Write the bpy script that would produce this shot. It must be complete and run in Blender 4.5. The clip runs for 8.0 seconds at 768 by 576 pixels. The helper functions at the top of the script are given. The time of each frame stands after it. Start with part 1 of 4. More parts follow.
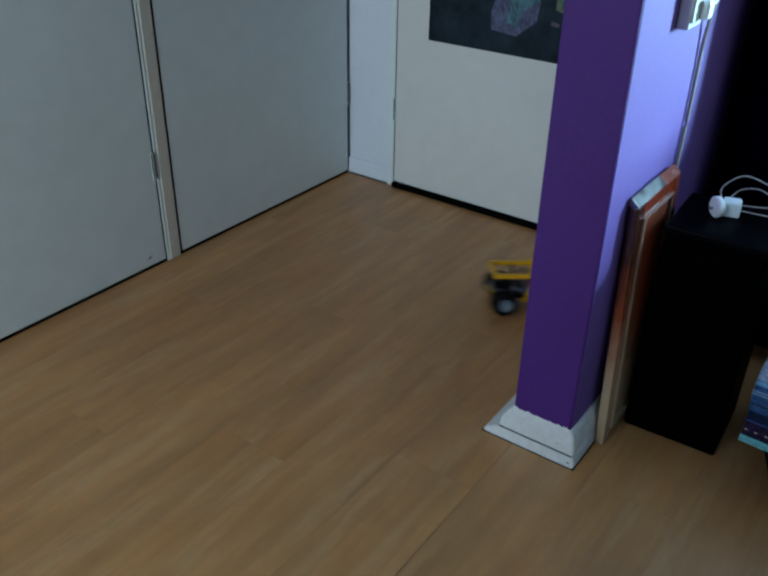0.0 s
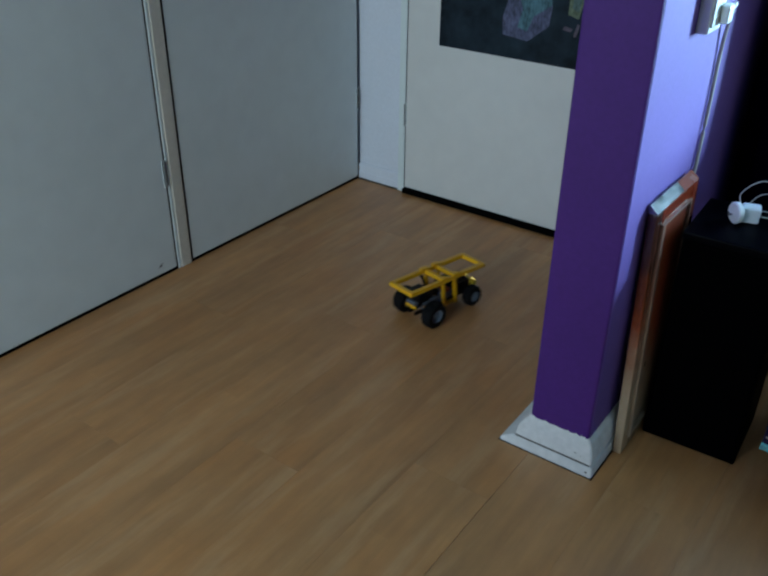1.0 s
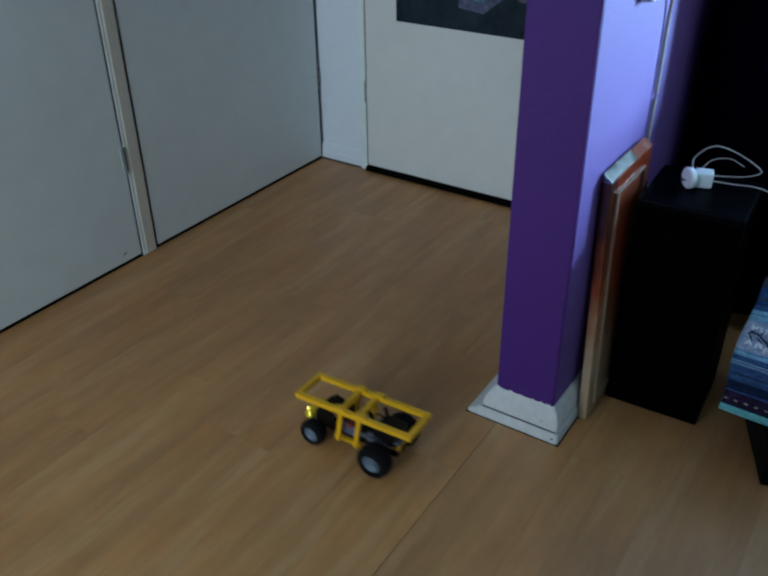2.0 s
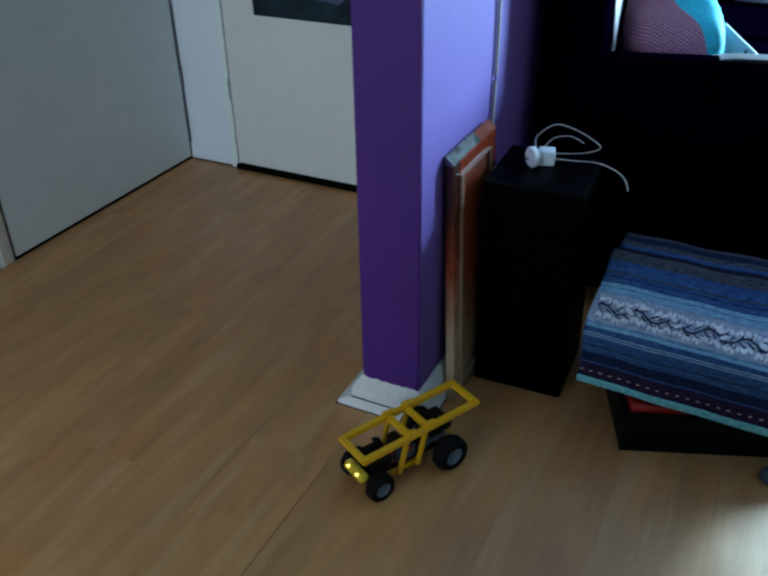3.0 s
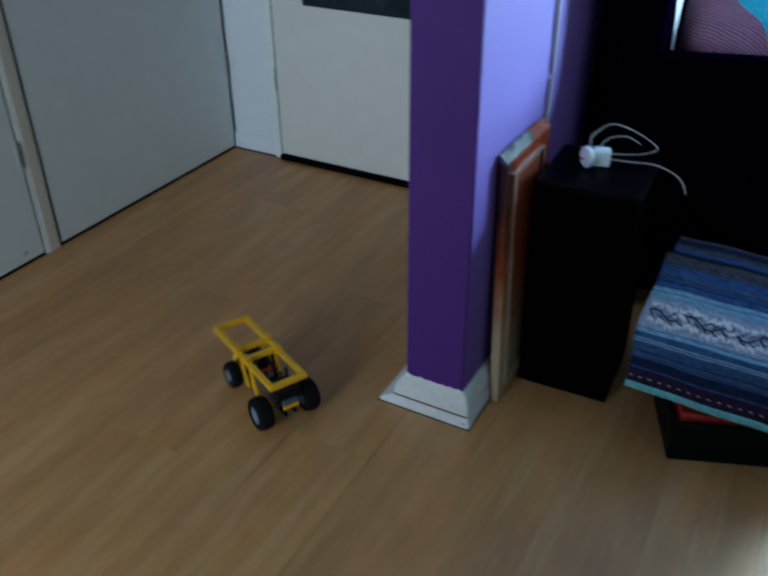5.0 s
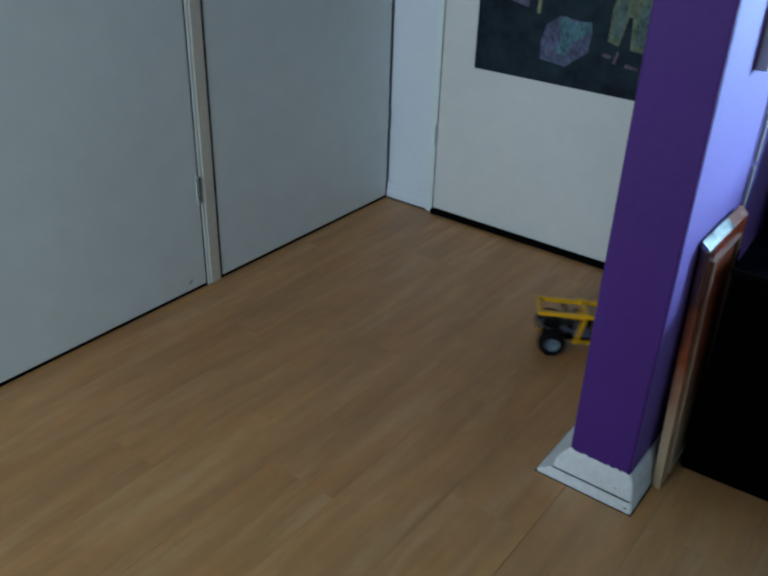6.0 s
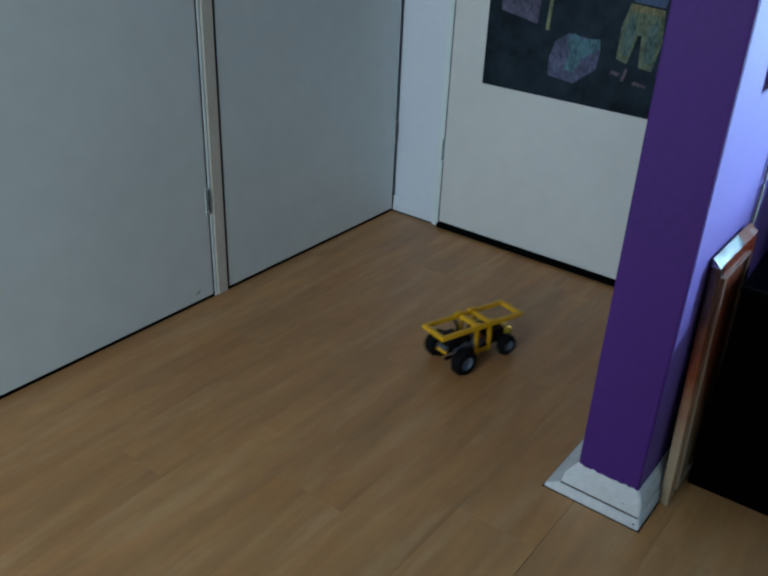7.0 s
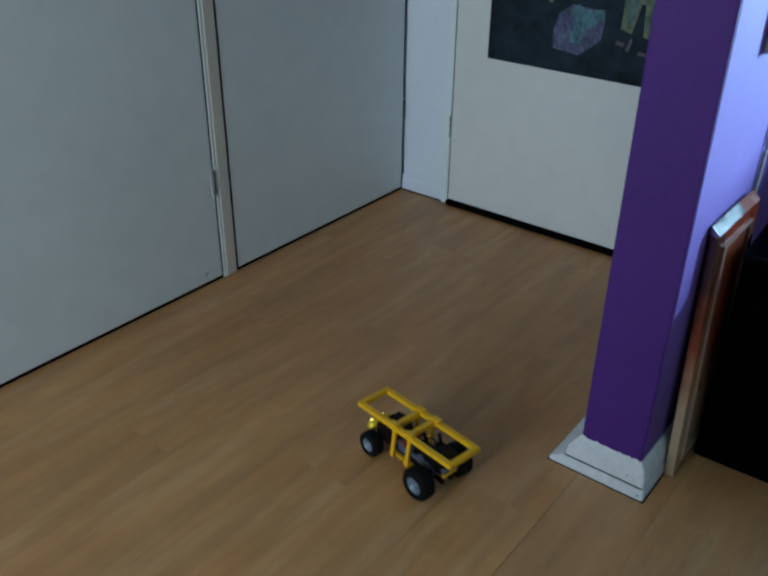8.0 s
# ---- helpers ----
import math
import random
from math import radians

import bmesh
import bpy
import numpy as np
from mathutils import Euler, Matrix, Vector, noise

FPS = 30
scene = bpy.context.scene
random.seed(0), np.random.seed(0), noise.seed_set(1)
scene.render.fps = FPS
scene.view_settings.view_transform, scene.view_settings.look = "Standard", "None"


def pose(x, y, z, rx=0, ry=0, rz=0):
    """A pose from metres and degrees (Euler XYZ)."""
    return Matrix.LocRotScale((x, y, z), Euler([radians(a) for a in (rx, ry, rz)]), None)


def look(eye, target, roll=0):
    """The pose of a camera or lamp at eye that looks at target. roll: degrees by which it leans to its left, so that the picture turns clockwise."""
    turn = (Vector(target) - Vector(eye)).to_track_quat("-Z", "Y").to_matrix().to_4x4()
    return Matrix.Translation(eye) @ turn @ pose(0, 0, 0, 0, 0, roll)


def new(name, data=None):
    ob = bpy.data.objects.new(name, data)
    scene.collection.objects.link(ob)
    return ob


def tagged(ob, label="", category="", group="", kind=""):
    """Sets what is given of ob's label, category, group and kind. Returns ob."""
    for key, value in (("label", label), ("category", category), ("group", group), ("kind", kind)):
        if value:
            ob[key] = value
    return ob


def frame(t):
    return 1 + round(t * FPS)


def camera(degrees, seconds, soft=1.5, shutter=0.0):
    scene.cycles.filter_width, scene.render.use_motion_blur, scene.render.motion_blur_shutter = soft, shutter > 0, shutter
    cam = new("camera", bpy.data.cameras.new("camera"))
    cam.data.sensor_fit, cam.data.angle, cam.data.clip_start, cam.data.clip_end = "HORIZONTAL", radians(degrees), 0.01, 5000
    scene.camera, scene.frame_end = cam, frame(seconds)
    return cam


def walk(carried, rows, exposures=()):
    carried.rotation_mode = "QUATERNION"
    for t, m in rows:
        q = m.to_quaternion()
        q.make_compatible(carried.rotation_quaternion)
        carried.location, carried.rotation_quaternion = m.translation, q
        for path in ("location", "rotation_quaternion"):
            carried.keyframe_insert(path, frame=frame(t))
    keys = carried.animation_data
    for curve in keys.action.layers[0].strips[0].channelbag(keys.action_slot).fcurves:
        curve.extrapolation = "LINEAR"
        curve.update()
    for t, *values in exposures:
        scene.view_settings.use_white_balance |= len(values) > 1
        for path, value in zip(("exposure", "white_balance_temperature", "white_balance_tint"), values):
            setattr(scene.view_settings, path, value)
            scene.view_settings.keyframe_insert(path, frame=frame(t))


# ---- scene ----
cam = camera(50.3, 8.0, soft=2.4, shutter=0.5)
PATH = [
    (0, (0.4490, -1.3850, 1.2836), (-0.4722, -0.0825, 0.3469), 1.10),
    (0.2, (0.4457, -1.3784, 1.2869), (-0.4890, -0.0759, 0.3637), 0.78),
    (0.5, (0.4318, -1.3886, 1.2899), (-0.5005, -0.0799, 0.3730), 0.85),
    (0.7, (0.4319, -1.3794, 1.2872), (-0.5034, -0.0758, 0.3662), 0.64),
    (1, (0.4211, -1.3816, 1.2822), (-0.5134, -0.0827, 0.3537), 0.62),
    (1.2, (0.4201, -1.3836, 1.2782), (-0.5198, -0.0951, 0.3407), 0.52),
    (2.3, (0.4697, -1.3691, 1.2883), (-0.3883, -0.0515, 0.3135), -1.09),
    (2.5, (0.4827, -1.3661, 1.2793), (-0.3614, -0.0377, 0.3071), -0.99),
    (2.7, (0.5181, -1.3338, 1.2645), (-0.2661, 0.0286, 0.2891), -0.82),
    (2.9, (0.5555, -1.3085, 1.2657), (-0.1703, 0.0849, 0.2889), -1.04),
    (3, (0.5537, -1.3053, 1.2677), (-0.1493, 0.0982, 0.2887), -0.95),
    (3.2, (0.5718, -1.2940, 1.2590), (-0.1100, 0.1236, 0.2853), -0.99),
    (3.5, (0.5683, -1.2854, 1.2575), (-0.0952, 0.1346, 0.2748), -0.88),
    (4, (0.5719, -1.2660, 1.2536), (-0.0784, 0.1557, 0.2644), -0.97),
    (4.2, (0.5774, -1.2551, 1.2494), (-0.0769, 0.1620, 0.2564), -1.40),
    (4.5, (0.5656, -1.2574, 1.2432), (-0.0992, 0.1487, 0.2415), -1.15),
    (4.7, (0.5583, -1.2654, 1.2465), (-0.1553, 0.1142, 0.2415), -1.71),
    (4.8, (0.5481, -1.2684, 1.2566), (-0.1885, 0.0964, 0.2480), -1.68),
    (5, (0.5108, -1.3024, 1.2689), (-0.2483, 0.0603, 0.2742), -0.54),
    (5.2, (0.4618, -1.3464, 1.2909), (-0.3417, 0.0087, 0.3210), -0.24),
    (6.3, (0.3131, -1.4143, 1.3010), (-0.6521, -0.1148, 0.4052), 2.60),
    (6.5, (0.3061, -1.4233, 1.3000), (-0.6552, -0.1158, 0.4118), 2.50),
    (7, (0.3173, -1.4234, 1.3039), (-0.6403, -0.1087, 0.4223), 2.69),
    (7.3, (0.3367, -1.4097, 1.3108), (-0.6418, -0.1182, 0.4181), 2.09),
    (7.5, (0.3343, -1.4202, 1.3050), (-0.6439, -0.1281, 0.4129), 2.08),
    (7.8, (0.3542, -1.4064, 1.3175), (-0.6399, -0.1455, 0.3987), 0.67),
    (8, (0.3672, -1.4005, 1.2952), (-0.6211, -0.1339, 0.3778), 0.67),
]
EXPOSURES = [(0.0, -1.06), (1.2, -1.06), (2.5, -1.14), (3.2, -1.2), (4.6, -1.2), (5.0, -1.14), (6.3, -1.05), (8.0, -1.05)]
walk(cam, [(t, look(eye, target, roll)) for t, eye, target, roll in PATH], EXPOSURES)

# ---- world and light ----
world = bpy.data.worlds.new("sky")
scene.world = world
world.use_nodes = True
wn = world.node_tree
sky = wn.nodes.new("ShaderNodeTexSky")
sky.sky_type, sky.sun_disc = "NISHITA", False
sky.sun_elevation, sky.sun_rotation = radians(30), radians(150)
wn.nodes["Background"].inputs["Strength"].default_value = 0.12
wn.links.new(sky.outputs["Color"], wn.nodes["Background"].inputs["Color"])

WIN_X0, WIN_X1, WIN_Z0, WIN_Z1, FAR_Y = 1.62, 2.36, 0.60, 1.84, 3.0
ROOM_X1, ROOM_Y0, CEIL = 4.2, -4.6, 2.55
SW_X0, SW_X1, SW_Z0, SW_Z1 = -1.1, 0.22, 0.75, 2.35


def window_light(name, centre, target, sx, sz, watts, colour):
    data = bpy.data.lights.new(name, "AREA")
    data.shape, data.size, data.size_y, data.energy, data.color = "RECTANGLE", sx, sz, watts, colour
    ob = new(name, data)
    ob.matrix_basis = look(centre, target)
    return ob


window_light("window_daylight", ((WIN_X0 + WIN_X1) / 2, FAR_Y - 0.04, (WIN_Z0 + WIN_Z1) / 2),
             ((WIN_X0 + WIN_X1) / 2, 0, (WIN_Z0 + WIN_Z1) / 2), WIN_X1 - WIN_X0 - 0.1, WIN_Z1 - WIN_Z0 - 0.1, 1150, (0.40, 0.73, 1.0))
window_light("rear_window_daylight", ((SW_X0 + SW_X1) / 2, ROOM_Y0 + 0.04, (SW_Z0 + SW_Z1) / 2),
             ((SW_X0 + SW_X1) / 2, 0, (SW_Z0 + SW_Z1) / 2), SW_X1 - SW_X0 - 0.1, SW_Z1 - SW_Z0 - 0.1, 208, (0.655, 0.85, 1.0))


# ---- materials ----
def material(name, base, rough=0.5, metal=0.0, vary=0.12, scale=6.0, fine=60.0, bump=0.1, tint=None, coat=0.0, spec=0.5, stretch=(1, 1, 1), sheen=0.0, coords="Object"):
    m = bpy.data.materials.new(name)
    m.use_nodes = True
    n, l = m.node_tree.nodes, m.node_tree.links
    p = n["Principled BSDF"]
    p.inputs["Roughness"].default_value = rough
    p.inputs["Metallic"].default_value = metal
    p.inputs["Coat Weight"].default_value = coat
    p.inputs["Specular IOR Level"].default_value = spec
    p.inputs["Sheen Weight"].default_value = sheen
    tc = n.new("ShaderNodeTexCoord")
    mp = n.new("ShaderNodeMapping")
    mp.inputs["Scale"].default_value = stretch
    l.new(tc.outputs[coords], mp.inputs["Vector"])
    big, small = n.new("ShaderNodeTexNoise"), n.new("ShaderNodeTexNoise")
    for node, s in ((big, scale), (small, fine)):
        node.inputs["Scale"].default_value = s
        node.inputs["Detail"].default_value = 5
        l.new(mp.outputs["Vector"], node.inputs["Vector"])
    both = n.new("ShaderNodeMath")
    both.operation = "ADD"
    l.new(big.outputs["Fac"], both.inputs[0])
    l.new(small.outputs["Fac"], both.inputs[1])
    ramp = n.new("ShaderNodeMapRange")
    ramp.inputs["From Min"].default_value, ramp.inputs["From Max"].default_value = 0.65, 1.35
    l.new(both.outputs[0], ramp.inputs["Value"])
    mix = n.new("ShaderNodeMix")
    mix.data_type = "RGBA"
    dark = [c * (1 - vary) for c in base]
    light = tint or [min(1, c * (1 + vary)) for c in base]
    mix.inputs["A"].default_value, mix.inputs["B"].default_value = (*dark, 1), (*light, 1)
    l.new(ramp.outputs["Result"], mix.inputs["Factor"])
    l.new(mix.outputs["Result"], p.inputs["Base Color"])
    if bump:
        b = n.new("ShaderNodeBump")
        b.inputs["Strength"].default_value, b.inputs["Distance"].default_value = bump, 0.002
        l.new(small.outputs["Fac"], b.inputs["Height"])
        l.new(b.outputs["Normal"], p.inputs["Normal"])
    rr = n.new("ShaderNodeMapRange")
    rr.inputs["To Min"].default_value, rr.inputs["To Max"].default_value = max(0.02, rough - 0.08), min(1, rough + 0.08)
    l.new(big.outputs["Fac"], rr.inputs["Value"])
    l.new(rr.outputs["Result"], p.inputs["Roughness"])
    return m


def laminate():
    m = bpy.data.materials.new("oak_laminate")
    m.use_nodes = True
    n, l = m.node_tree.nodes, m.node_tree.links
    p = n["Principled BSDF"]
    geo, info = n.new("ShaderNodeNewGeometry"), n.new("ShaderNodeObjectInfo")
    shift = n.new("ShaderNodeVectorMath")
    shift.operation = "MULTIPLY_ADD"
    shift.inputs[1].default_value = (3.1, 7.7, 0)
    l.new(info.outputs["Random"], shift.inputs[0])
    l.new(geo.outputs["Position"], shift.inputs[2])
    # strips inside each board
    turn = n.new("ShaderNodeMapping")
    turn.inputs["Rotation"].default_value = (0, 0, radians(90))
    l.new(geo.outputs["Position"], turn.inputs["Vector"])
    strip = n.new("ShaderNodeTexBrick")
    strip.offset, strip.squash = 0.37, 1.0
    strip.inputs["Scale"].default_value = 1.0
    strip.inputs["Mortar Size"].default_value = 0.0004
    strip.inputs["Mortar Smooth"].default_value = 0.6
    strip.inputs["Brick Width"].default_value = 0.41
    strip.inputs["Row Height"].default_value = 0.0645
    strip.inputs["Color1"].default_value = (0.520, 0.250, 0.086, 1)
    strip.inputs["Color2"].default_value = (0.490, 0.232, 0.078, 1)
    strip.inputs["Mortar"].default_value = (0.492, 0.232, 0.079, 1)
    l.new(turn.outputs["Vector"], strip.inputs["Vector"])

    def grain(sx, sy, scale, detail):
        mp = n.new("ShaderNodeMapping")
        mp.inputs["Scale"].default_value = (sx, sy, 1)
        l.new(shift.outputs[0], mp.inputs["Vector"])
        t = n.new("ShaderNodeTexNoise")
        t.inputs["Scale"].default_value, t.inputs["Detail"].default_value = scale, detail
        t.inputs["Roughness"].default_value = 0.6
        l.new(mp.outputs["Vector"], t.inputs["Vector"])
        return t
    streak, patch, fibre = grain(6.5, 0.75, 2.2, 3), grain(1.6, 0.7, 1.8, 3), grain(50, 3, 5, 4)

    def tone(before, tex, lo, hi, a, b):
        r = n.new("ShaderNodeMapRange")
        r.inputs["From Min"].default_value, r.inputs["From Max"].default_value = lo, hi
        r.inputs["To Min"].default_value, r.inputs["To Max"].default_value = a, b
        l.new(tex.outputs["Fac"], r.inputs["Value"])
        v = n.new("ShaderNodeMix")
        v.data_type, v.blend_type = "RGBA", "MULTIPLY"
        v.inputs["Factor"].default_value = 1
        l.new(before, v.inputs["A"])
        l.new(r.outputs["Result"], v.inputs["B"])
        return v.outputs["Result"]

    def blush(before, tex):
        """Redder heartwood here and there."""
        r = n.new("ShaderNodeMapRange")
        r.inputs["From Min"].default_value, r.inputs["From Max"].default_value = 0.46, 0.72
        l.new(tex.outputs["Fac"], r.inputs["Value"])
        v = n.new("ShaderNodeMix")
        v.data_type, v.blend_type = "RGBA", "MULTIPLY"
        v.inputs["B"].default_value = (0.98, 0.88, 0.74, 1)
        l.new(r.outputs["Result"], v.inputs["Factor"])
        l.new(before, v.inputs["A"])
        return v.outputs["Result"]

    def pale(before, tex):
        """Paler sapwood streaks along the boards."""
        r = n.new("ShaderNodeMapRange")
        r.inputs["From Min"].default_value, r.inputs["From Max"].default_value = 0.51, 0.65
        r.inputs["To Max"].default_value = 0.55
        l.new(tex.outputs["Fac"], r.inputs["Value"])
        v = n.new("ShaderNodeMix")
        v.data_type = "RGBA"
        v.inputs["B"].default_value = (0.575, 0.325, 0.145, 1)
        l.new(r.outputs["Result"], v.inputs["Factor"])
        l.new(before, v.inputs["A"])
        return v.outputs["Result"]
    c = tone(strip.outputs["Color"], streak, 0.34, 0.66, 0.82, 1.10)
    c = tone(c, patch, 0.32, 0.68, 0.90, 1.10)
    c = blush(c, grain(2.6, 1.3, 2.1, 4))
    c = pale(c, grain(7, 0.8, 2.6, 4))
    c = tone(c, grain(14, 9, 2.0, 4), 0.3, 0.7, 0.95, 1.05)
    c = tone(c, fibre, 0.3, 0.7, 0.97, 1.03)
    c = tone(c, grain(17, 1.7, 3.0, 4), 0.32, 0.68, 0.96, 1.04)
    l.new(c, p.inputs["Base Color"])
    p.inputs["Roughness"].default_value = 0.45
    p.inputs["Specular IOR Level"].default_value = 0.9
    b = n.new("ShaderNodeBump")
    b.inputs["Strength"].default_value, b.inputs["Distance"].default_value = 0.08, 0.001
    l.new(fibre.outputs["Fac"], b.inputs["Height"])
    l.new(b.outputs["Normal"], p.inputs["Normal"])
    return m


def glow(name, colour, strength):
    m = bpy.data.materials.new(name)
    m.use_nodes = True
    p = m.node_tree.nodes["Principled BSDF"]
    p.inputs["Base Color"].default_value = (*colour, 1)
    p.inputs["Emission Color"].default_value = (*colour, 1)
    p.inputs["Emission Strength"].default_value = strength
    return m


FLOOR = laminate()
SUBFLOOR = material("dark_underlay", (0.03, 0.022, 0.015), 0.8)
# door paint tinted cool to carry the light's grey-green cast
DOOR = material("cool_cast_door_paint", (0.715, 0.79, 0.775), 0.42, vary=0.045, scale=2.2, fine=14, bump=0.012)
DOOR_WARM = material("warm_white_door_paint", (0.695, 0.695, 0.66), 0.42, vary=0.045, scale=2.2, fine=14, bump=0.012)
JAMB = material("yellowed_jamb_paint", (0.62, 0.59, 0.50), 0.45, vary=0.08, scale=5, fine=60)
WHITE = material("white_wall_paint", (0.70, 0.74, 0.80), 0.7, vary=0.05, scale=3, fine=120, bump=0.05)
# out-of-view walls and ceiling, kept dark to hold bounced light down
ROOM = material("dark_unseen_wall", (0.062, 0.055, 0.062), 0.8, vary=0.05, scale=3, fine=120)
CEILING = material("ceiling_paint", (0.24, 0.24, 0.235), 0.85, vary=0.03)
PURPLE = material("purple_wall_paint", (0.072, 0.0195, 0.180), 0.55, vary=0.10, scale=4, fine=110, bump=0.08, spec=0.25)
# paler copy of the purple paint, window light put into its colour
PURPLE_LIT = material("purple_wall_paint_lit", (0.142, 0.083, 0.30), 0.65, vary=0.09, scale=7, fine=110, bump=0.14, spec=0.18)
PLINTH = material("chipped_white_plinth_paint", (0.76, 0.78, 0.79), 0.5, vary=0.14, scale=11, fine=60, bump=0.06, tint=(0.82, 0.84, 0.85))
# black strips, coloured in for the shade inside door gaps
BLACKGAP = material("black_gap_fill", (0.002, 0.002, 0.002), 0.9, spec=0.02)
GRIME = material("grey_brown_grime", (0.10, 0.095, 0.085), 0.85, vary=0.4, scale=60, fine=200, spec=0.1)
# brown strips, standing in for shade beside the door leaves
BROWNGAP = material("brown_gap_fill", (0.016, 0.011, 0.008), 0.8, spec=0.1)
STEEL = material("dull_hinge_steel", (0.16, 0.16, 0.15), 0.45, metal=0.8, vary=0.2)
SLATE = material("chalkboard_slate", (0.006, 0.015, 0.026), 0.75, vary=0.6, scale=6, fine=22, bump=0.1, tint=(0.022, 0.040, 0.056), spec=0.2)
BLACKBOX = material("black_lacquered_board", (0.0007, 0.0007, 0.0011), 0.5, vary=0.2, scale=8, spec=0.008)
# bluish base stands in for window sheen on the top panel
BLACKTOP = material("black_board_top_sheen", (0.0007, 0.0010, 0.0024), 0.4, vary=0.5, scale=14, spec=0.025)
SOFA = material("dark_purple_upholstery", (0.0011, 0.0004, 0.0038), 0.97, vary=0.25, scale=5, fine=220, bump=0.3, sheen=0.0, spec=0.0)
SOFA_LIT = material("dark_purple_upholstery_lit", (0.0045, 0.0014, 0.010), 0.32, vary=0.25, scale=5, fine=220, bump=0.1, spec=0.2, sheen=0.4)
SOCKET = material("white_socket_plastic", (0.66, 0.68, 0.66), 0.35, vary=0.04)
CABLE = material("grey_white_cable", (0.46, 0.42, 0.38), 0.5, vary=0.08)
CHARGER = material("white_charger_plastic", (0.80, 0.86, 0.86), 0.35, vary=0.05)
YELLOW = material("yellow_plastic", (0.78, 0.40, 0.007), 0.32, vary=0.06, scale=20, fine=200, bump=0.03)
GOLD = material("glossy_amber_plastic", (0.85, 0.56, 0.04), 0.2, metal=0.35, vary=0.3, scale=60, bump=0.0)
TYRE = material("black_tyre_rubber", (0.0025, 0.0025, 0.003), 0.75, vary=0.2, scale=40, fine=300, spec=0.15)
RIM = material("blue_grey_rim", (0.135, 0.175, 0.215), 0.4, vary=0.08, scale=40)
GREYBRICK = material("grey_plastic", (0.085, 0.10, 0.125), 0.4, vary=0.08, scale=40)
DARKBRICK = material("dark_brown_plastic", (0.008, 0.0035, 0.003), 0.45, vary=0.3, scale=40, spec=0.15)
BLACKBRICK = material("black_plastic_brick", (0.003, 0.003, 0.0035), 0.4, vary=0.3, scale=40, spec=0.2)
REDBRICK = material("red_brown_plastic", (0.22, 0.035, 0.02), 0.4, vary=0.1, scale=40)
AMBER_SPOT = glow("amber_spot_glow", (1.0, 0.74, 0.16), 9.0)
CRATE = material("dark_green_crate_plastic", (0.0022, 0.005, 0.0048), 0.5, vary=0.2, spec=0.06)
RED = material("red_plastic_lid", (0.36, 0.018, 0.014), 0.4, vary=0.12)
LEG = material("blue_grey_leg", (0.05, 0.075, 0.10), 0.35, vary=0.1)
TEALBAG = material("turquoise_cotton", (0.02, 0.60, 0.78), 0.7, vary=0.25, scale=9, fine=120, bump=0.3)
CARD = material("white_card", (0.80, 0.78, 0.86), 0.5, vary=0.03)
GLASS = material("window_frame_white", (0.75, 0.75, 0.75), 0.4, vary=0.03)


# ---- mesh helpers ----
def box_bm(x0, x1, y0, y1, z0, z1, bevel=0.0, segments=2):
    bm = bmesh.new()
    bmesh.ops.create_cube(bm, size=1, matrix=Matrix.Translation(((x0 + x1) / 2, (y0 + y1) / 2, (z0 + z1) / 2)) @ Matrix.Diagonal((x1 - x0, y1 - y0, z1 - z0, 1)))
    if bevel:
        bmesh.ops.bevel(bm, geom=bm.edges[:], offset=bevel, segments=segments, profile=0.6, affect="EDGES")
    return bm


def add_box(bm, x0, x1, y0, y1, z0, z1, m=None, bevel=0.0):
    b = box_bm(x0, x1, y0, y1, z0, z1, bevel)
    if m:
        bmesh.ops.transform(b, matrix=m, verts=b.verts[:])
    me = bpy.data.meshes.new("tmp")
    b.to_mesh(me)
    b.free()
    bm.from_mesh(me)
    bpy.data.meshes.remove(me)


def finish(name, bm, mat, smooth=False):
    me = bpy.data.meshes.new(name)
    bmesh.ops.recalc_face_normals(bm, faces=bm.faces[:])
    bm.to_mesh(me)
    bm.free()
    if mat:
        me.materials.append(mat)
    if smooth:
        for poly in me.polygons:
            poly.use_smooth = True
    return me


def part(name, bm, mat, parent, label="", smooth=False):
    ob = new(name, finish(name, bm, mat, smooth))
    ob.parent = parent
    return tagged(ob, label)


def thing(name, bm, mat, label, category, kind="", smooth=False, m=None):
    ob = new(name, finish(name, bm, mat, smooth))
    if m:
        ob.matrix_basis = m
    return tagged(ob, label, category, kind=kind)


def empty(name, label, category, m=None, kind=""):
    ob = new(name)
    if m:
        ob.matrix_basis = m
    return tagged(ob, label, category, kind=kind)


def structure(name, bm, mat, label="", smooth=False):
    return thing(name, bm, mat, label, "", "structure", smooth)


def loft(rings, closed=True, caps=True):
    bm = bmesh.new()
    vs = [[bm.verts.new(p) for p in ring] for ring in rings]
    k = len(vs[0])
    for a, b in zip(vs, vs[1:]):
        for i in range(k if closed else k - 1):
            bm.faces.new((a[i], a[(i + 1) % k], b[(i + 1) % k], b[i]))
    if caps:
        bm.faces.new(vs[0][::-1])
        bm.faces.new(vs[-1])
    return bm


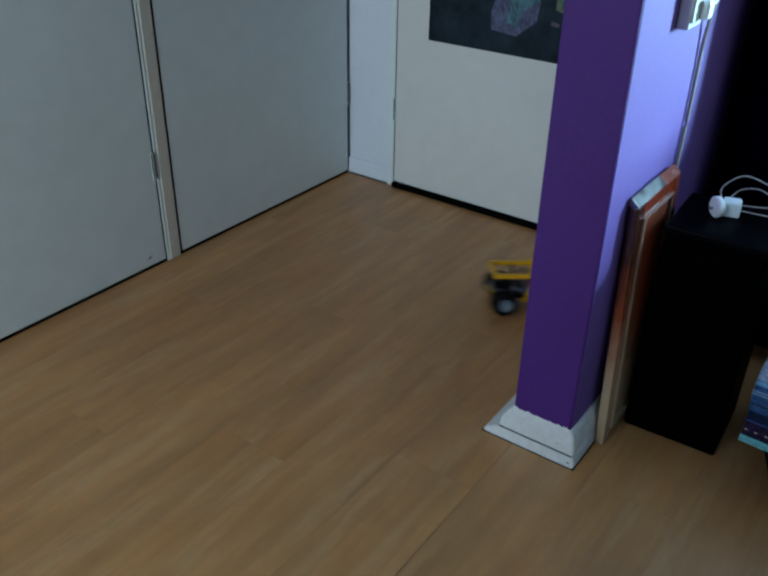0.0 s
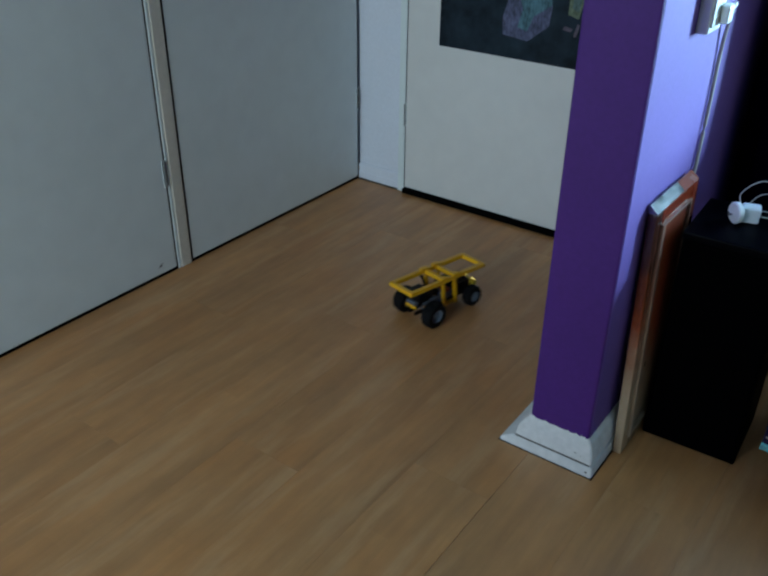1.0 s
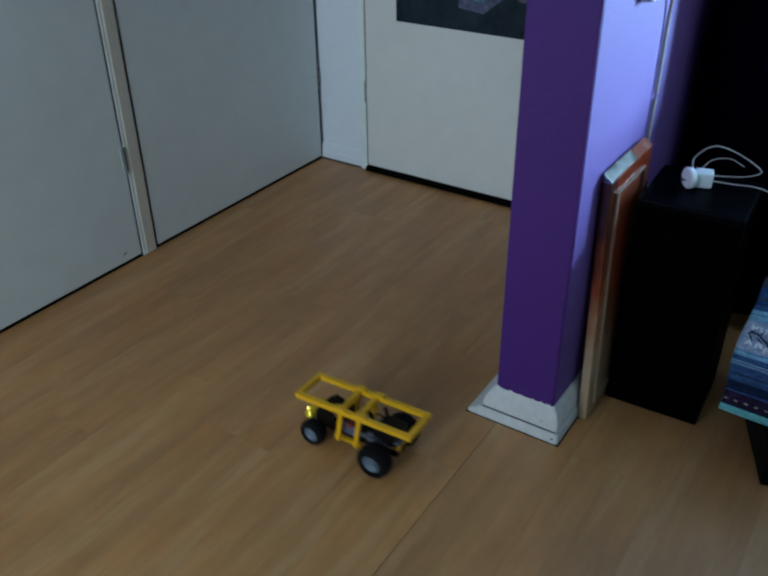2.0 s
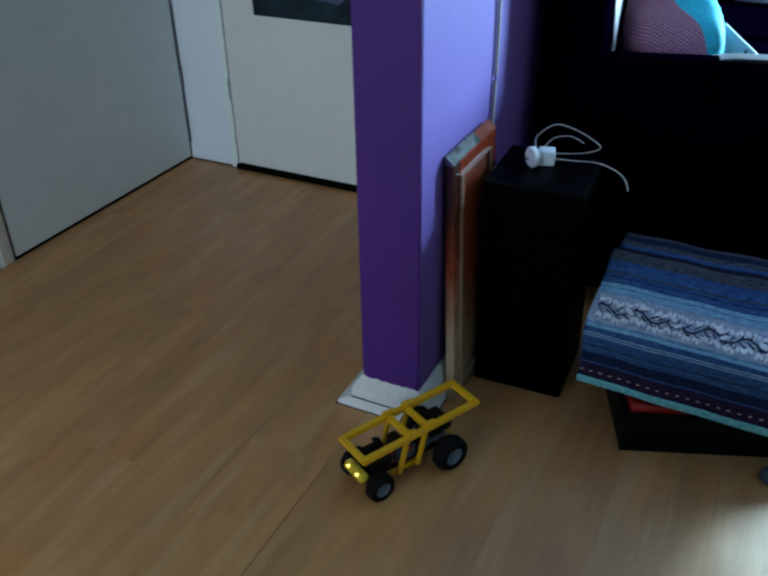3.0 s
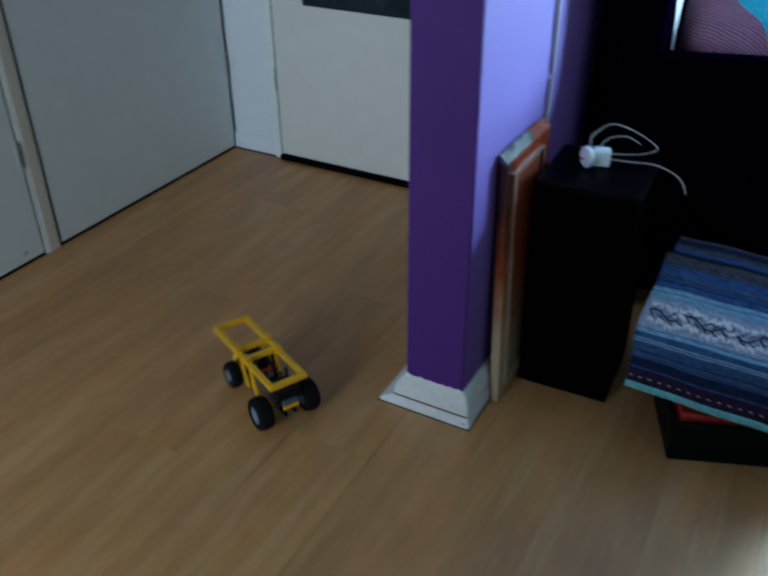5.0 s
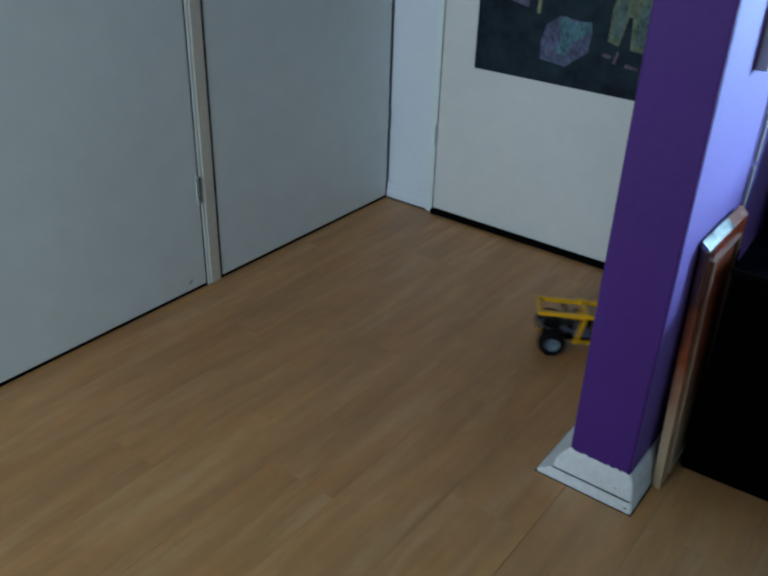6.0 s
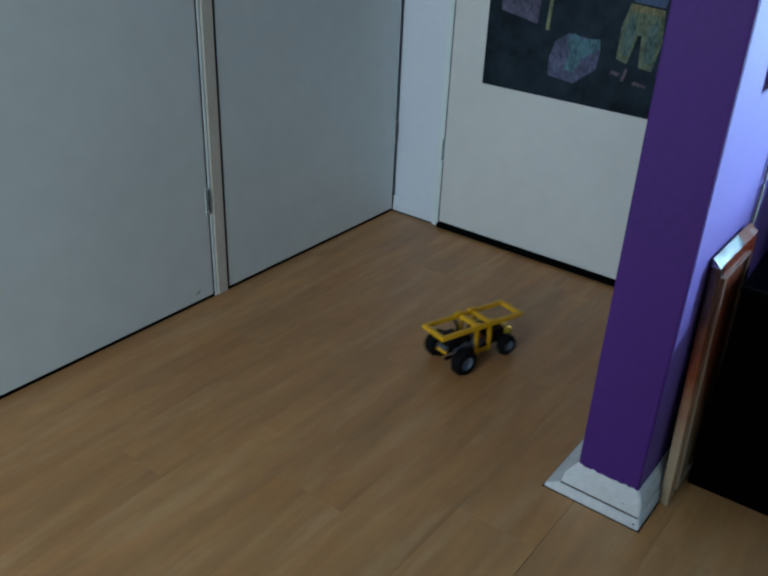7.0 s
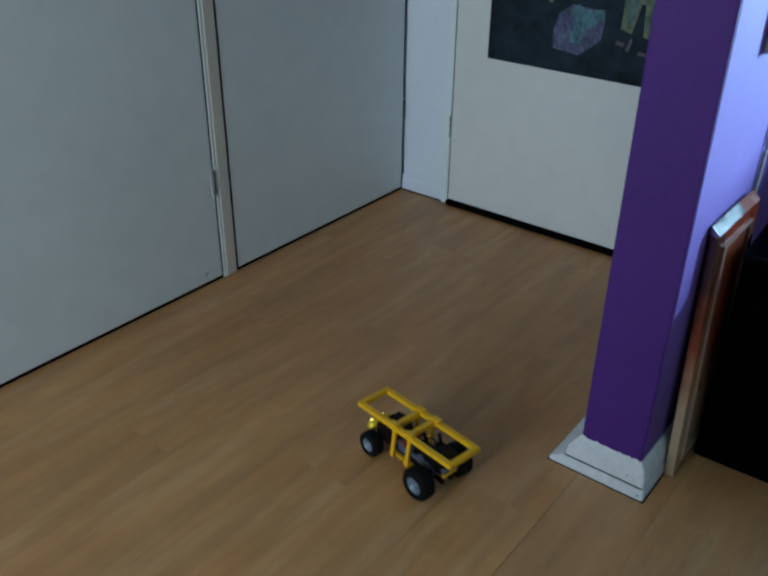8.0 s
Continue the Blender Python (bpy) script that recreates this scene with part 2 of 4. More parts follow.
def tube(points, radius, sides=8):
    pts = [Vector(p) for p in points]
    # Catmull-Rom smoothing
    fine = []
    for i in range(len(pts) - 1):
        p0, p1, p2, p3 = pts[max(i - 1, 0)], pts[i], pts[i + 1], pts[min(i + 2, len(pts) - 1)]
        for k in range(8):
            u = k / 8
            fine.append(0.5 * (2 * p1 + (p2 - p0) * u + (2 * p0 - 5 * p1 + 4 * p2 - p3) * u * u + (3 * p1 - p0 - 3 * p2 + p3) * u ** 3))
    fine.append(pts[-1])
    rings = []
    for i, p in enumerate(fine):
        d = (fine[min(i + 1, len(fine) - 1)] - fine[max(i - 1, 0)]).normalized()
        side = d.cross(Vector((0, 0, 1)))
        side = side.normalized() if side.length > 0.05 else d.cross(Vector((0, 1, 0))).normalized()
        up = side.cross(d)
        rings.append([p + radius * (math.cos(a) * side + math.sin(a) * up) for a in [2 * math.pi * s / sides for s in range(sides)]])
    return loft(rings)


def lathe(profile, sides=32, axis="y"):
    """profile: (radius, offset along the axis), a closed ring."""
    bm = bmesh.new()
    rings = []
    for s in range(sides):
        a = 2 * math.pi * s / sides
        rings.append([bm.verts.new((r * math.cos(a), o, r * math.sin(a)) if axis == "y" else (r * math.cos(a), r * math.sin(a), o)) for r, o in profile])
    k = len(profile)
    for i in range(sides):
        a, b = rings[i], rings[(i + 1) % sides]
        for j in range(k):
            bm.faces.new((a[j], a[(j + 1) % k], b[(j + 1) % k], b[j]))
    return bm


# ---- large structure ----
LX, BY, PX0, PX1 = -1.474, 1.080, -0.161, -0.021   # door wall, back wall, both faces of the purple wall
structure("ceiling", box_bm(LX - 0.3, ROOM_X1 + 0.2, ROOM_Y0 - 0.2, FAR_Y + 0.2, CEIL, CEIL + 0.12), CEILING)

# wall with the two doors: piers, lintel
wl = bmesh.new()
D_A0, D_A1, D_B0, D_B1, DOOR_H = -0.720, 0.113, 0.171, 1.067, 2.03
add_box(wl, LX - 0.14, LX, ROOM_Y0 - 0.2, D_A0 - 0.07, 0, CEIL)
add_box(wl, LX - 0.14, LX, D_A0 - 0.07, BY + 0.12, DOOR_H + 0.07, CEIL)
add_box(wl, LX - 0.14, LX - 0.085, D_A0 - 0.07, BY + 0.12, 0, DOOR_H + 0.07)
structure("wall_west", wl, WHITE)

# back wall round the chalkboard door
E_0, E_1 = -1.252, -0.40
wb = bmesh.new()
add_box(wb, LX, E_0 - 0.028, BY, BY + 0.12, 0, CEIL)
add_box(wb, E_0 - 0.028, PX0, BY, BY + 0.12, DOOR_H + 0.05, CEIL)
add_box(wb, E_1 + 0.028, PX0, BY, BY + 0.12, 0, DOOR_H + 0.05)
add_box(wb, E_0 - 0.028, E_1 + 0.028, BY + 0.07, BY + 0.12, 0, DOOR_H + 0.05)
structure("wall_north", wb, WHITE)

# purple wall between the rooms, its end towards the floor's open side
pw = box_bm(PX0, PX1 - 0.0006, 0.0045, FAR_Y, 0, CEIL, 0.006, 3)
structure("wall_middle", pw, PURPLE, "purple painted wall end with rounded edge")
structure("wall_middle_lit_side", box_bm(PX1 - 0.0005, PX1 + 0.0004, 0.011, FAR_Y - 0.001, 0, CEIL - 0.001), PURPLE_LIT, "purple wall side, coloured paler for window light")

# far wall with a wide window
wf = bmesh.new()
add_box(wf, PX1, WIN_X0, FAR_Y, FAR_Y + 0.15, 0, CEIL)
add_box(wf, WIN_X1, ROOM_X1 + 0.15, FAR_Y, FAR_Y + 0.15, 0, CEIL)
add_box(wf, WIN_X0, WIN_X1, FAR_Y, FAR_Y + 0.15, 0, WIN_Z0)
add_box(wf, WIN_X0, WIN_X1, FAR_Y, FAR_Y + 0.15, WIN_Z1, CEIL)
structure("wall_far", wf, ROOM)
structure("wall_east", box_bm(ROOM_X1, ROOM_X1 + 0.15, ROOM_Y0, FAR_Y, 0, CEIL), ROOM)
ws = bmesh.new()
add_box(ws, LX, SW_X0, ROOM_Y0 - 0.15, ROOM_Y0, 0, CEIL)
add_box(ws, SW_X1, SW_X1 + 0.15, ROOM_Y0 - 0.15, ROOM_Y0, 0, CEIL)
add_box(ws, SW_X0, SW_X1, ROOM_Y0 - 0.15, ROOM_Y0, 0, SW_Z0)
add_box(ws, SW_X0, SW_X1, ROOM_Y0 - 0.15, ROOM_Y0, SW_Z1, CEIL)
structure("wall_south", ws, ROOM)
NEAR_X, NEAR_Y = -0.20, -2.15   # unseen wall added to keep rear light off the right-hand floor
structure("wall_light_blocker", box_bm(NEAR_X, ROOM_X1, NEAR_Y - 0.12, NEAR_Y, 0, CEIL), ROOM)
structure("wall_blocker_return", box_bm(SW_X1, SW_X1 + 0.12, ROOM_Y0 + 0.001, NEAR_Y - 0.1205, 0, CEIL), ROOM)
win2 = empty("window_2", "", "", kind="structure")
for x in (SW_X0 + 0.03, (SW_X0 + SW_X1) / 2, SW_X1 - 0.03):
    part("window_mullion", box_bm(x - 0.03, x + 0.03, ROOM_Y0 - 0.11, ROOM_Y0 - 0.05, SW_Z0, SW_Z1, 0.006), GLASS, win2)
for z in (SW_Z0 + 0.03, SW_Z1 - 0.03):
    part("window_rail", box_bm(SW_X0 + 0.06, SW_X1 - 0.06, ROOM_Y0 - 0.108, ROOM_Y0 - 0.052, z - 0.03, z + 0.03, 0.006), GLASS, win2)
win = empty("window_1", "", "", kind="structure")
for x in (WIN_X0 + 0.03, (WIN_X0 + WIN_X1) / 2, WIN_X1 - 0.03):
    part("window_mullion", box_bm(x - 0.03, x + 0.03, FAR_Y + 0.04, FAR_Y + 0.1, WIN_Z0, WIN_Z1, 0.006), GLASS, win)
for z in (WIN_Z0 + 0.03, WIN_Z1 - 0.03):
    part("window_rail", box_bm(WIN_X0 + 0.06, WIN_X1 - 0.06, FAR_Y + 0.042, FAR_Y + 0.098, z - 0.03, z + 0.03, 0.006), GLASS, win)


# ---- doors ----
def hinge(parent, m, length=0.085):
    h = new("hinge")
    h.parent = parent
    h.matrix_basis = m
    part("hinge_leaf", box_bm(-0.0015, 0.0012, -0.009, 0.009, 0, length, 0.0005), DOOR, h)
    for a in (-0.0085, 0.0045):
        part("hinge_slit", box_bm(0.0013, 0.0018, a, a + 0.0022, 0.004, length - 0.002), BLACKGAP, h)
    for k in range(3):
        part("hinge_knuckle", lathe([(0.0022, 0), (0.0022, length / 3 - 0.002), (0.0005, length / 3 - 0.002), (0.0005, 0)], 12, "z"), STEEL, h).location = (0.0025, 0, k * length / 3 + 0.001)
    return h


def flush_door(name, y0, y1, label, hinge_y, close=0.0042):
    d = tagged(new(name), label, kind="structure")
    part("door_leaf", box_bm(LX - 0.040, LX, y0 + 0.007, y1 - close, 0.0105, DOOR_H, 0.004), DOOR, d)
    part("door_gap", box_bm(LX - 0.035, LX - 0.0015, y0, y1, 0.0005, 0.0102), BLACKGAP, d)
    for a, b in ((y0 - 0.0025, y0 + 0.0068), (y1 - close + 0.0002, y1 + 0.0005)):
        part("shadow_gap", box_bm(LX - 0.036, LX - 0.0015, a, b, 0.0105, DOOR_H - 0.002), BROWNGAP, d)
    for z in (0.288, 1.0, 1.72):
        hinge(d, pose(LX + 0.001, hinge_y, z))
    return d


door_a = flush_door("door_1", D_A0, D_A1, "cream flush door, closed, thin dark gap below", D_A1 - 0.004)
flush_door("door_2", D_B0, D_B1, "cream flush door, closed, hinged at the corner", D_B1 - 0.001, 0.0022)
for n, (a, b) in enumerate(((D_A1, D_B0), (D_A0 - 0.07, D_A0))):
    jm = box_bm(LX - 0.085, LX + 0.004, a + 0.013, b - 0.003, 0, DOOR_H + 0.07, 0.004)
    jamb = structure("door_jamb_%d" % (n + 1), jm, JAMB, "yellowed cream door jamb")
    part("jamb_stop", box_bm(LX - 0.084, LX + 0.001, a + 0.0015, a + 0.0122, 0, DOOR_H + 0.069, 0.003), DOOR, jamb, "paler painted stop bead")
structure("door_head", box_bm(LX - 0.085, LX + 0.004, D_A0 - 0.07, BY - 0.002, DOOR_H + 0.008, DOOR_H + 0.07, 0.003), JAMB)
# dirt spot and chipped paint on the first door
spot = bmesh.new()
for y, z, r in ((0.046, 0.040, 0.004), (0.054, 0.045, 0.002), (0.038, 0.036, 0.002)):
    bmesh.ops.create_circle(spot, cap_ends=True, segments=9, radius=r, matrix=Matrix.Translation((LX + 0.0006, y, z)) @ Matrix.Rotation(radians(90), 4, "Y"))
part("scuff_mark", spot, DARKBRICK, door_a)

ch = tagged(new("door_3"), "off-white door with a chalkboard panel, closed", kind="structure")
part("door_leaf", box_bm(E_0 + 0.003, E_1 - 0.003, BY - 0.012, BY + 0.03, 0.021, DOOR_H, 0.003), DOOR_WARM, ch)
part("shadow_gap", box_bm(E_0 - 0.0002, E_0 + 0.0032, BY - 0.0105, BY + 0.025, 0.021, DOOR_H), BROWNGAP, ch)
part("door_gap", box_bm(E_0 + 0.001, E_1 - 0.001, BY - 0.027, BY + 0.02, 0.0005, 0.0185, 0.002), BLACKGAP, ch)
hinge(ch, pose(E_0 - 0.002, BY - 0.012, 0.268, 0, 0, -90))
hinge(ch, pose(E_0 - 0.002, BY - 0.012, 1.70, 0, 0, -90))
for a, b in ((E_0 - 0.028, E_0), (E_1, E_1 + 0.028)):
    structure("door_casing", box_bm(a, b, BY - 0.014, BY + 0.069, 0, DOOR_H + 0.02, 0.003), JAMB if a > -1 else DOOR, "narrow painted door casing")
structure("door_casing_head", box_bm(E_0 - 0.028, E_1 + 0.028, BY - 0.014, BY + 0.069, DOOR_H + 0.021, DOOR_H + 0.05, 0.003), DOOR)
B_X0, B_X1, B_Z0, B_Z1, B_Y = -1.114, -0.50, 0.587, 1.55, BY - 0.0125
board = tagged(new("chalkboard"), "dark slate chalkboard panel with faded pastel chalk drawings", "chalkboard")
board["kind"] = "thing"
part("slate", box_bm(B_X0, B_X1, B_Y - 0.004, B_Y, B_Z0, B_Z1, 0.0015), SLATE, board)


def chalk(name, colour, shapes, layer=0):
    """Flat chalk shapes on the board; each shape is an outline in board metres (right, up)."""
    mm = material("chalk_" + name, colour, 0.95, vary=0.72, scale=30, fine=130, bump=0.3, stretch=(1, 1, 0.5))
    for k, shape in enumerate(shapes):
        bm = bmesh.new()
        bm.faces.new([bm.verts.new((B_X0 + x, B_Y - 0.0046 - 0.0003 * layer - 0.0002 * k, B_Z0 + z + 0.018)) for x, z in shape])
        part("chalk_drawing", bm, mm, board)


chalk("lilac", (0.085, 0.095, 0.16), [[(0.243, 0.055), (0.335, 0.045), (0.405, 0.10), (0.412, 0.165), (0.38, 0.19), (0.30, 0.198), (0.255, 0.165), (0.24, 0.11)]])
chalk("turquoise", (0.075, 0.16, 0.19), [[(0.295, 0.085), (0.33, 0.075), (0.35, 0.125), (0.41, 0.165), (0.405, 0.195), (0.345, 0.185), (0.32, 0.20), (0.295, 0.185), (0.31, 0.14)]], 1)
chalk("mauve", (0.085, 0.08, 0.125), [[(0.048, 0.235), (0.12, 0.222), (0.185, 0.208), (0.192, 0.35), (0.07, 0.36), (0.046, 0.30)]])
chalk("yellow_line", (0.21, 0.22, 0.12), [[(0.215, 0.195), (0.228, 0.195), (0.233, 0.38), (0.224, 0.38)]])
chalk("olive", (0.12, 0.155, 0.10), [[(0.466, 0.145), (0.502, 0.135), (0.522, 0.225), (0.533, 0.225), (0.540, 0.130), (0.582, 0.125), (0.600, 0.215), (0.592, 0.305), (0.485, 0.312), (0.466, 0.24)]])
chalk("green", (0.085, 0.135, 0.125), [[(0.478, 0.165), (0.500, 0.155), (0.514, 0.235), (0.500, 0.285), (0.480, 0.25)], [(0.550, 0.150), (0.576, 0.145), (0.586, 0.215), (0.576, 0.28), (0.552, 0.25)]], 1)
chalk("ochre", (0.17, 0.15, 0.08), [[(0.488, 0.292), (0.590, 0.286), (0.590, 0.306), (0.488, 0.313)]], 2)
chalk("blue", (0.065, 0.095, 0.17), [[(0.493, 0.317), (0.592, 0.311), (0.597, 0.385), (0.488, 0.395)]])
chalk("pink", (0.10, 0.08, 0.10), [[(0.452, 0.098), (0.480, 0.094), (0.486, 0.104), (0.458, 0.110)], [(0.490, 0.082), (0.500, 0.080), (0.508, 0.118), (0.500, 0.122)], [(0.530, 0.076), (0.575, 0.072), (0.572, 0.082), (0.534, 0.088)]])


# ---- skirting ----
def skirting(name, run, height, depth, mat, label):
    """run: (start, end, inward normal) of a straight skirting board with a stepped profile."""
    a, b, nrm = Vector(run[0]), Vector(run[1]), Vector(run[2])
    prof = [(0, 0), (depth, 0), (depth, height * 0.45), (depth * 0.78, height * 0.52), (depth * 0.70, height * 0.88), (depth * 0.45, height), (0, height)]
    return structure(name, loft([[p + nrm * d + Vector((0, 0, h)) for d, h in prof] for p in (a, b)]), mat, label)


skirting("baseboard_1", ((LX + 0.001, BY, 0), (E_0 - 0.029, BY, 0), (0, -1, 0)), 0.068, 0.011, WHITE, "white painted skirting board")

part("dirt_seam", box_bm(LX + 0.002, E_0 - 0.030, BY - 0.0145, BY - 0.0105, 0.0003, 0.006), GRIME, bpy.data.objects["baseboard_1"])

# moulded foot round the wall's end, flaring out over the floor on the hall side
steps = [  # height, x left, x right, y front
    (0.0, -0.231, 0.000, 0.0), (0.009, -0.229, 0.000, 0.0), (0.023, -0.207, -0.001, 0.0005), (0.029, -0.200, -0.003, 0.001),
    (0.0305, -0.191, -0.009, 0.0035), (0.0335, -0.190, -0.009, 0.0035), (0.036, -0.192, -0.005, 0.0015), (0.062, -0.188, -0.006, 0.0015), (0.090, -0.171, -0.012, 0.002), (0.101, -0.1635, -0.018, 0.0035)]
px = loft([[Vector((x0, 0.36, z)), Vector((x0, y, z)), Vector((x1, y, z)), Vector((x1, 0.36, z))] for k, (z, x0, x1, y) in enumerate(steps)])
bmesh.ops.bevel(px, geom=[e for e in px.edges if abs(e.verts[0].co.z - e.verts[1].co.z) > 0.004], offset=0.0025, segments=2, affect="EDGES")
structure("plinth", px, PLINTH, "chipped white painted plinth moulding")
part("dirt_seam", loft([[Vector((x0, 0.36, z)), Vector((x0, y, z)), Vector((x1, y, z)), Vector((x1, 0.36, z))] for z, x0, x1, y in ((0.0003, -0.2335, 0.003, -0.003), (0.0014, -0.2325, 0.002, -0.002))]), BLACKGAP, bpy.data.objects["plinth"])
# dark strips laid along the moulding's groove
part("groove_line", box_bm(-0.192, -0.0085, 0.0022, 0.0050, 0.0298, 0.0342), GRIME, bpy.data.objects["plinth"], "dark line in the moulding's groove")
part("groove_line", box_bm(-0.0105, -0.0078, 0.0046, 0.20, 0.0298, 0.0342), GRIME, bpy.data.objects["plinth"], "dark line in the moulding's groove")
# ragged brush line where the white paint runs up the coloured walls
rag = random.Random(11)
for face in ("front", "side"):
    bm = bmesh.new()
    a, b = (PX0 - 0.001, PX1 + 0.001) if face == "front" else (0.004, 0.115)
    prev, u = None, a
    while u <= b + 1e-6:
        h = 0.1005 + rag.choice((0.0, 0.001, 0.002, 0.0045)) + rag.uniform(0, 0.0015)
        lo, hi = ((u, 0.0038, 0.098), (u, 0.0038, h)) if face == "front" else ((PX1 + 0.0012, u, 0.098), (PX1 + 0.0012, u, h))
        pair = (bm.verts.new(lo), bm.verts.new(hi))
        if prev:
            bm.faces.new((prev[0], pair[0], pair[1], prev[1]))
        prev, u = pair, u + rag.uniform(0.003, 0.008)
    part("paint_edge", bm, PLINTH, bpy.data.objects["plinth"], "ragged white paint edge")
for x, z, r in ((-0.044, 0.055, 0.0016), (-0.030, 0.051, 0.0010), (-0.013, 0.014, 0.0026)):
    bm = bmesh.new()
    bmesh.ops.create_circle(bm, cap_ends=True, segments=7, radius=r, matrix=Matrix.Translation((x, -0.0004, z)) @ Matrix.Rotation(radians(90), 4, "X") @ Matrix.Diagonal((1.4, 0.8, 1, 1)))
    part("chip", bm, GRIME, bpy.data.objects["plinth"], "dark paint chip")
structure("baseboard_2", box_bm(PX0 - 0.012, PX0, 0.362, BY - 0.002, 0, 0.07, 0.003), PLINTH, "white skirting board")


# ---- picture frame leaning on the purple wall's lit side ----
def faded_wood(name, dark, red, pale, low, high, top0=0.35, top1=0.50, rough=0.25, coat=0.4):
    """Stained wood, its stain worn off towards its foot, darker towards its head."""
    m = material(name, red, rough, vary=0.35, scale=5, fine=60, bump=0.15, stretch=(4, 4, 0.7), coat=coat)
    n, l = m.node_tree.nodes, m.node_tree.links
    p = n["Principled BSDF"]
    old = p.inputs["Base Color"].links[0].from_socket
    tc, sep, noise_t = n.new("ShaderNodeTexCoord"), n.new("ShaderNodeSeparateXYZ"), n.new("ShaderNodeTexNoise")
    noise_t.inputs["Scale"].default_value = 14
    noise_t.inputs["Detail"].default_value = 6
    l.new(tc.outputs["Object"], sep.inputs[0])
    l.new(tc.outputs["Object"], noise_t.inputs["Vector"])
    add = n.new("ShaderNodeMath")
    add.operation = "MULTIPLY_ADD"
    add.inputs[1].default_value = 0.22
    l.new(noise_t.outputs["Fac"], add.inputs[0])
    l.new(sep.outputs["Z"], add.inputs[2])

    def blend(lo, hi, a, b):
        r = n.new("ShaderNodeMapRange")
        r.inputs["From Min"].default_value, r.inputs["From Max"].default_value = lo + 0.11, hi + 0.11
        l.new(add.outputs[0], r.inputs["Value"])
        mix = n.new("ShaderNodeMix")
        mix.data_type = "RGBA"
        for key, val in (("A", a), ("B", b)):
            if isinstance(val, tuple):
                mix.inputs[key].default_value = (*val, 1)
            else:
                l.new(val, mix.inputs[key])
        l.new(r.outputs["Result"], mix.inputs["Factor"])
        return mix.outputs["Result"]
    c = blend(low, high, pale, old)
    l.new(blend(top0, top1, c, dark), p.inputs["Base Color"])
    return m


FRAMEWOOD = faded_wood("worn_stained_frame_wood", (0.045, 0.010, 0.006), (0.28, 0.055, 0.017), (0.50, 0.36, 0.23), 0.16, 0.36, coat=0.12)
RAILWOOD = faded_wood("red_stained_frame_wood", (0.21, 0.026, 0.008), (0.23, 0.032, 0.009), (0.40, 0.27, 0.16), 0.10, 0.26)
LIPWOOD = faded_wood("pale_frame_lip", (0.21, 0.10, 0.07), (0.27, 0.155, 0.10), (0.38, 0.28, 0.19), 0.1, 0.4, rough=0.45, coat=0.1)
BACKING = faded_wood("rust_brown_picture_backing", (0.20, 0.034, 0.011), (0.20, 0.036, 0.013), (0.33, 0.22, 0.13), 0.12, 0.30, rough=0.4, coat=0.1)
CHROME = material("top_glint_metal", (0.30, 0.29, 0.29), 0.2, metal=1.0, vary=0.75, scale=45, bump=0.05)
FW, FH, FD, RAIL = 0.240, 0.606, 0.021, 0.034
pic = empty("picture_frame", "worn red-brown wooden picture frame leaning on the purple wall", "picture frame",
            pose(0.0120, 0.118, 0.0008, 0.5, -1.7, -1.0))
for name, (y0, y1, z0, z1) in (("stile", (0, RAIL, 0, FH)), ("stile", (FW - RAIL, FW, 0, FH)), ("rail", (RAIL, FW - RAIL, 0, RAIL)), ("rail", (RAIL, FW - RAIL, FH - RAIL, FH))):
    bm = box_bm(-FD / 2, FD / 2, y0, y1, z0, z1, 0.003)
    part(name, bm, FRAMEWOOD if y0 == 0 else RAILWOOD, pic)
for y0, y1, z0, z1, proud in ((RAIL - 0.006, RAIL + 0.008, RAIL, FH - RAIL + 0.003, 0.006), (FW - RAIL - 0.006, FW - RAIL + 0.003, RAIL, FH - RAIL, 0.003),
                              (RAIL + 0.0095, FW - RAIL - 0.0065, RAIL - 0.003, RAIL + 0.008, 0.004), (RAIL + 0.0095, FW - RAIL - 0.0065, FH - RAIL - 0.004, FH - RAIL + 0.002, 0.005)):
    part("inner_lip", box_bm(FD / 2 - 0.006, FD / 2 + proud, y0, y1, z0, z1, 0.002), LIPWOOD, pic, "pale worn wooden inner lip")
part("backing_panel", box_bm(-0.004, FD / 2 - 0.004, RAIL + 0.0003, FW - RAIL - 0.002, RAIL + 0.002, FH - RAIL - 0.002), BACKING, pic, "rust-brown backing panel")
for y, z, r in ((0.062, 0.128, 0.007), (0.050, 0.165, 0.004), (0.085, 0.205, 0.005)):
    bm = bmesh.new()
    bmesh.ops.create_circle(bm, cap_ends=True, segments=10, radius=r, matrix=Matrix.Translation((FD / 2 - 0.0036, y, z)) @ Matrix.Rotation(radians(90), 4, "Y") @ Matrix.Diagonal((1.7, 0.8, 1, 1)))
    part("knot", bm, DARKBRICK, pic, "dark wood knot")
# metal bevel added so the frame's top shows a window glint
trim = loft([[Vector((-FD / 2 + 0.0005, y, FH + 0.0002)), Vector((FD / 2 - 0.0005, y, FH + 0.0002)), Vector((FD / 2 - 0.0008, y, FH + 0.0012)), Vector((-FD / 2 + 0.003, y, FH + 0.017)), Vector((-FD / 2 + 0.0005, y, FH + 0.017))] for y in (0.001, 0.150)])
part("top_glint_strip", trim, CHROME, pic, "bevelled metal strip giving the frame top its window glint")
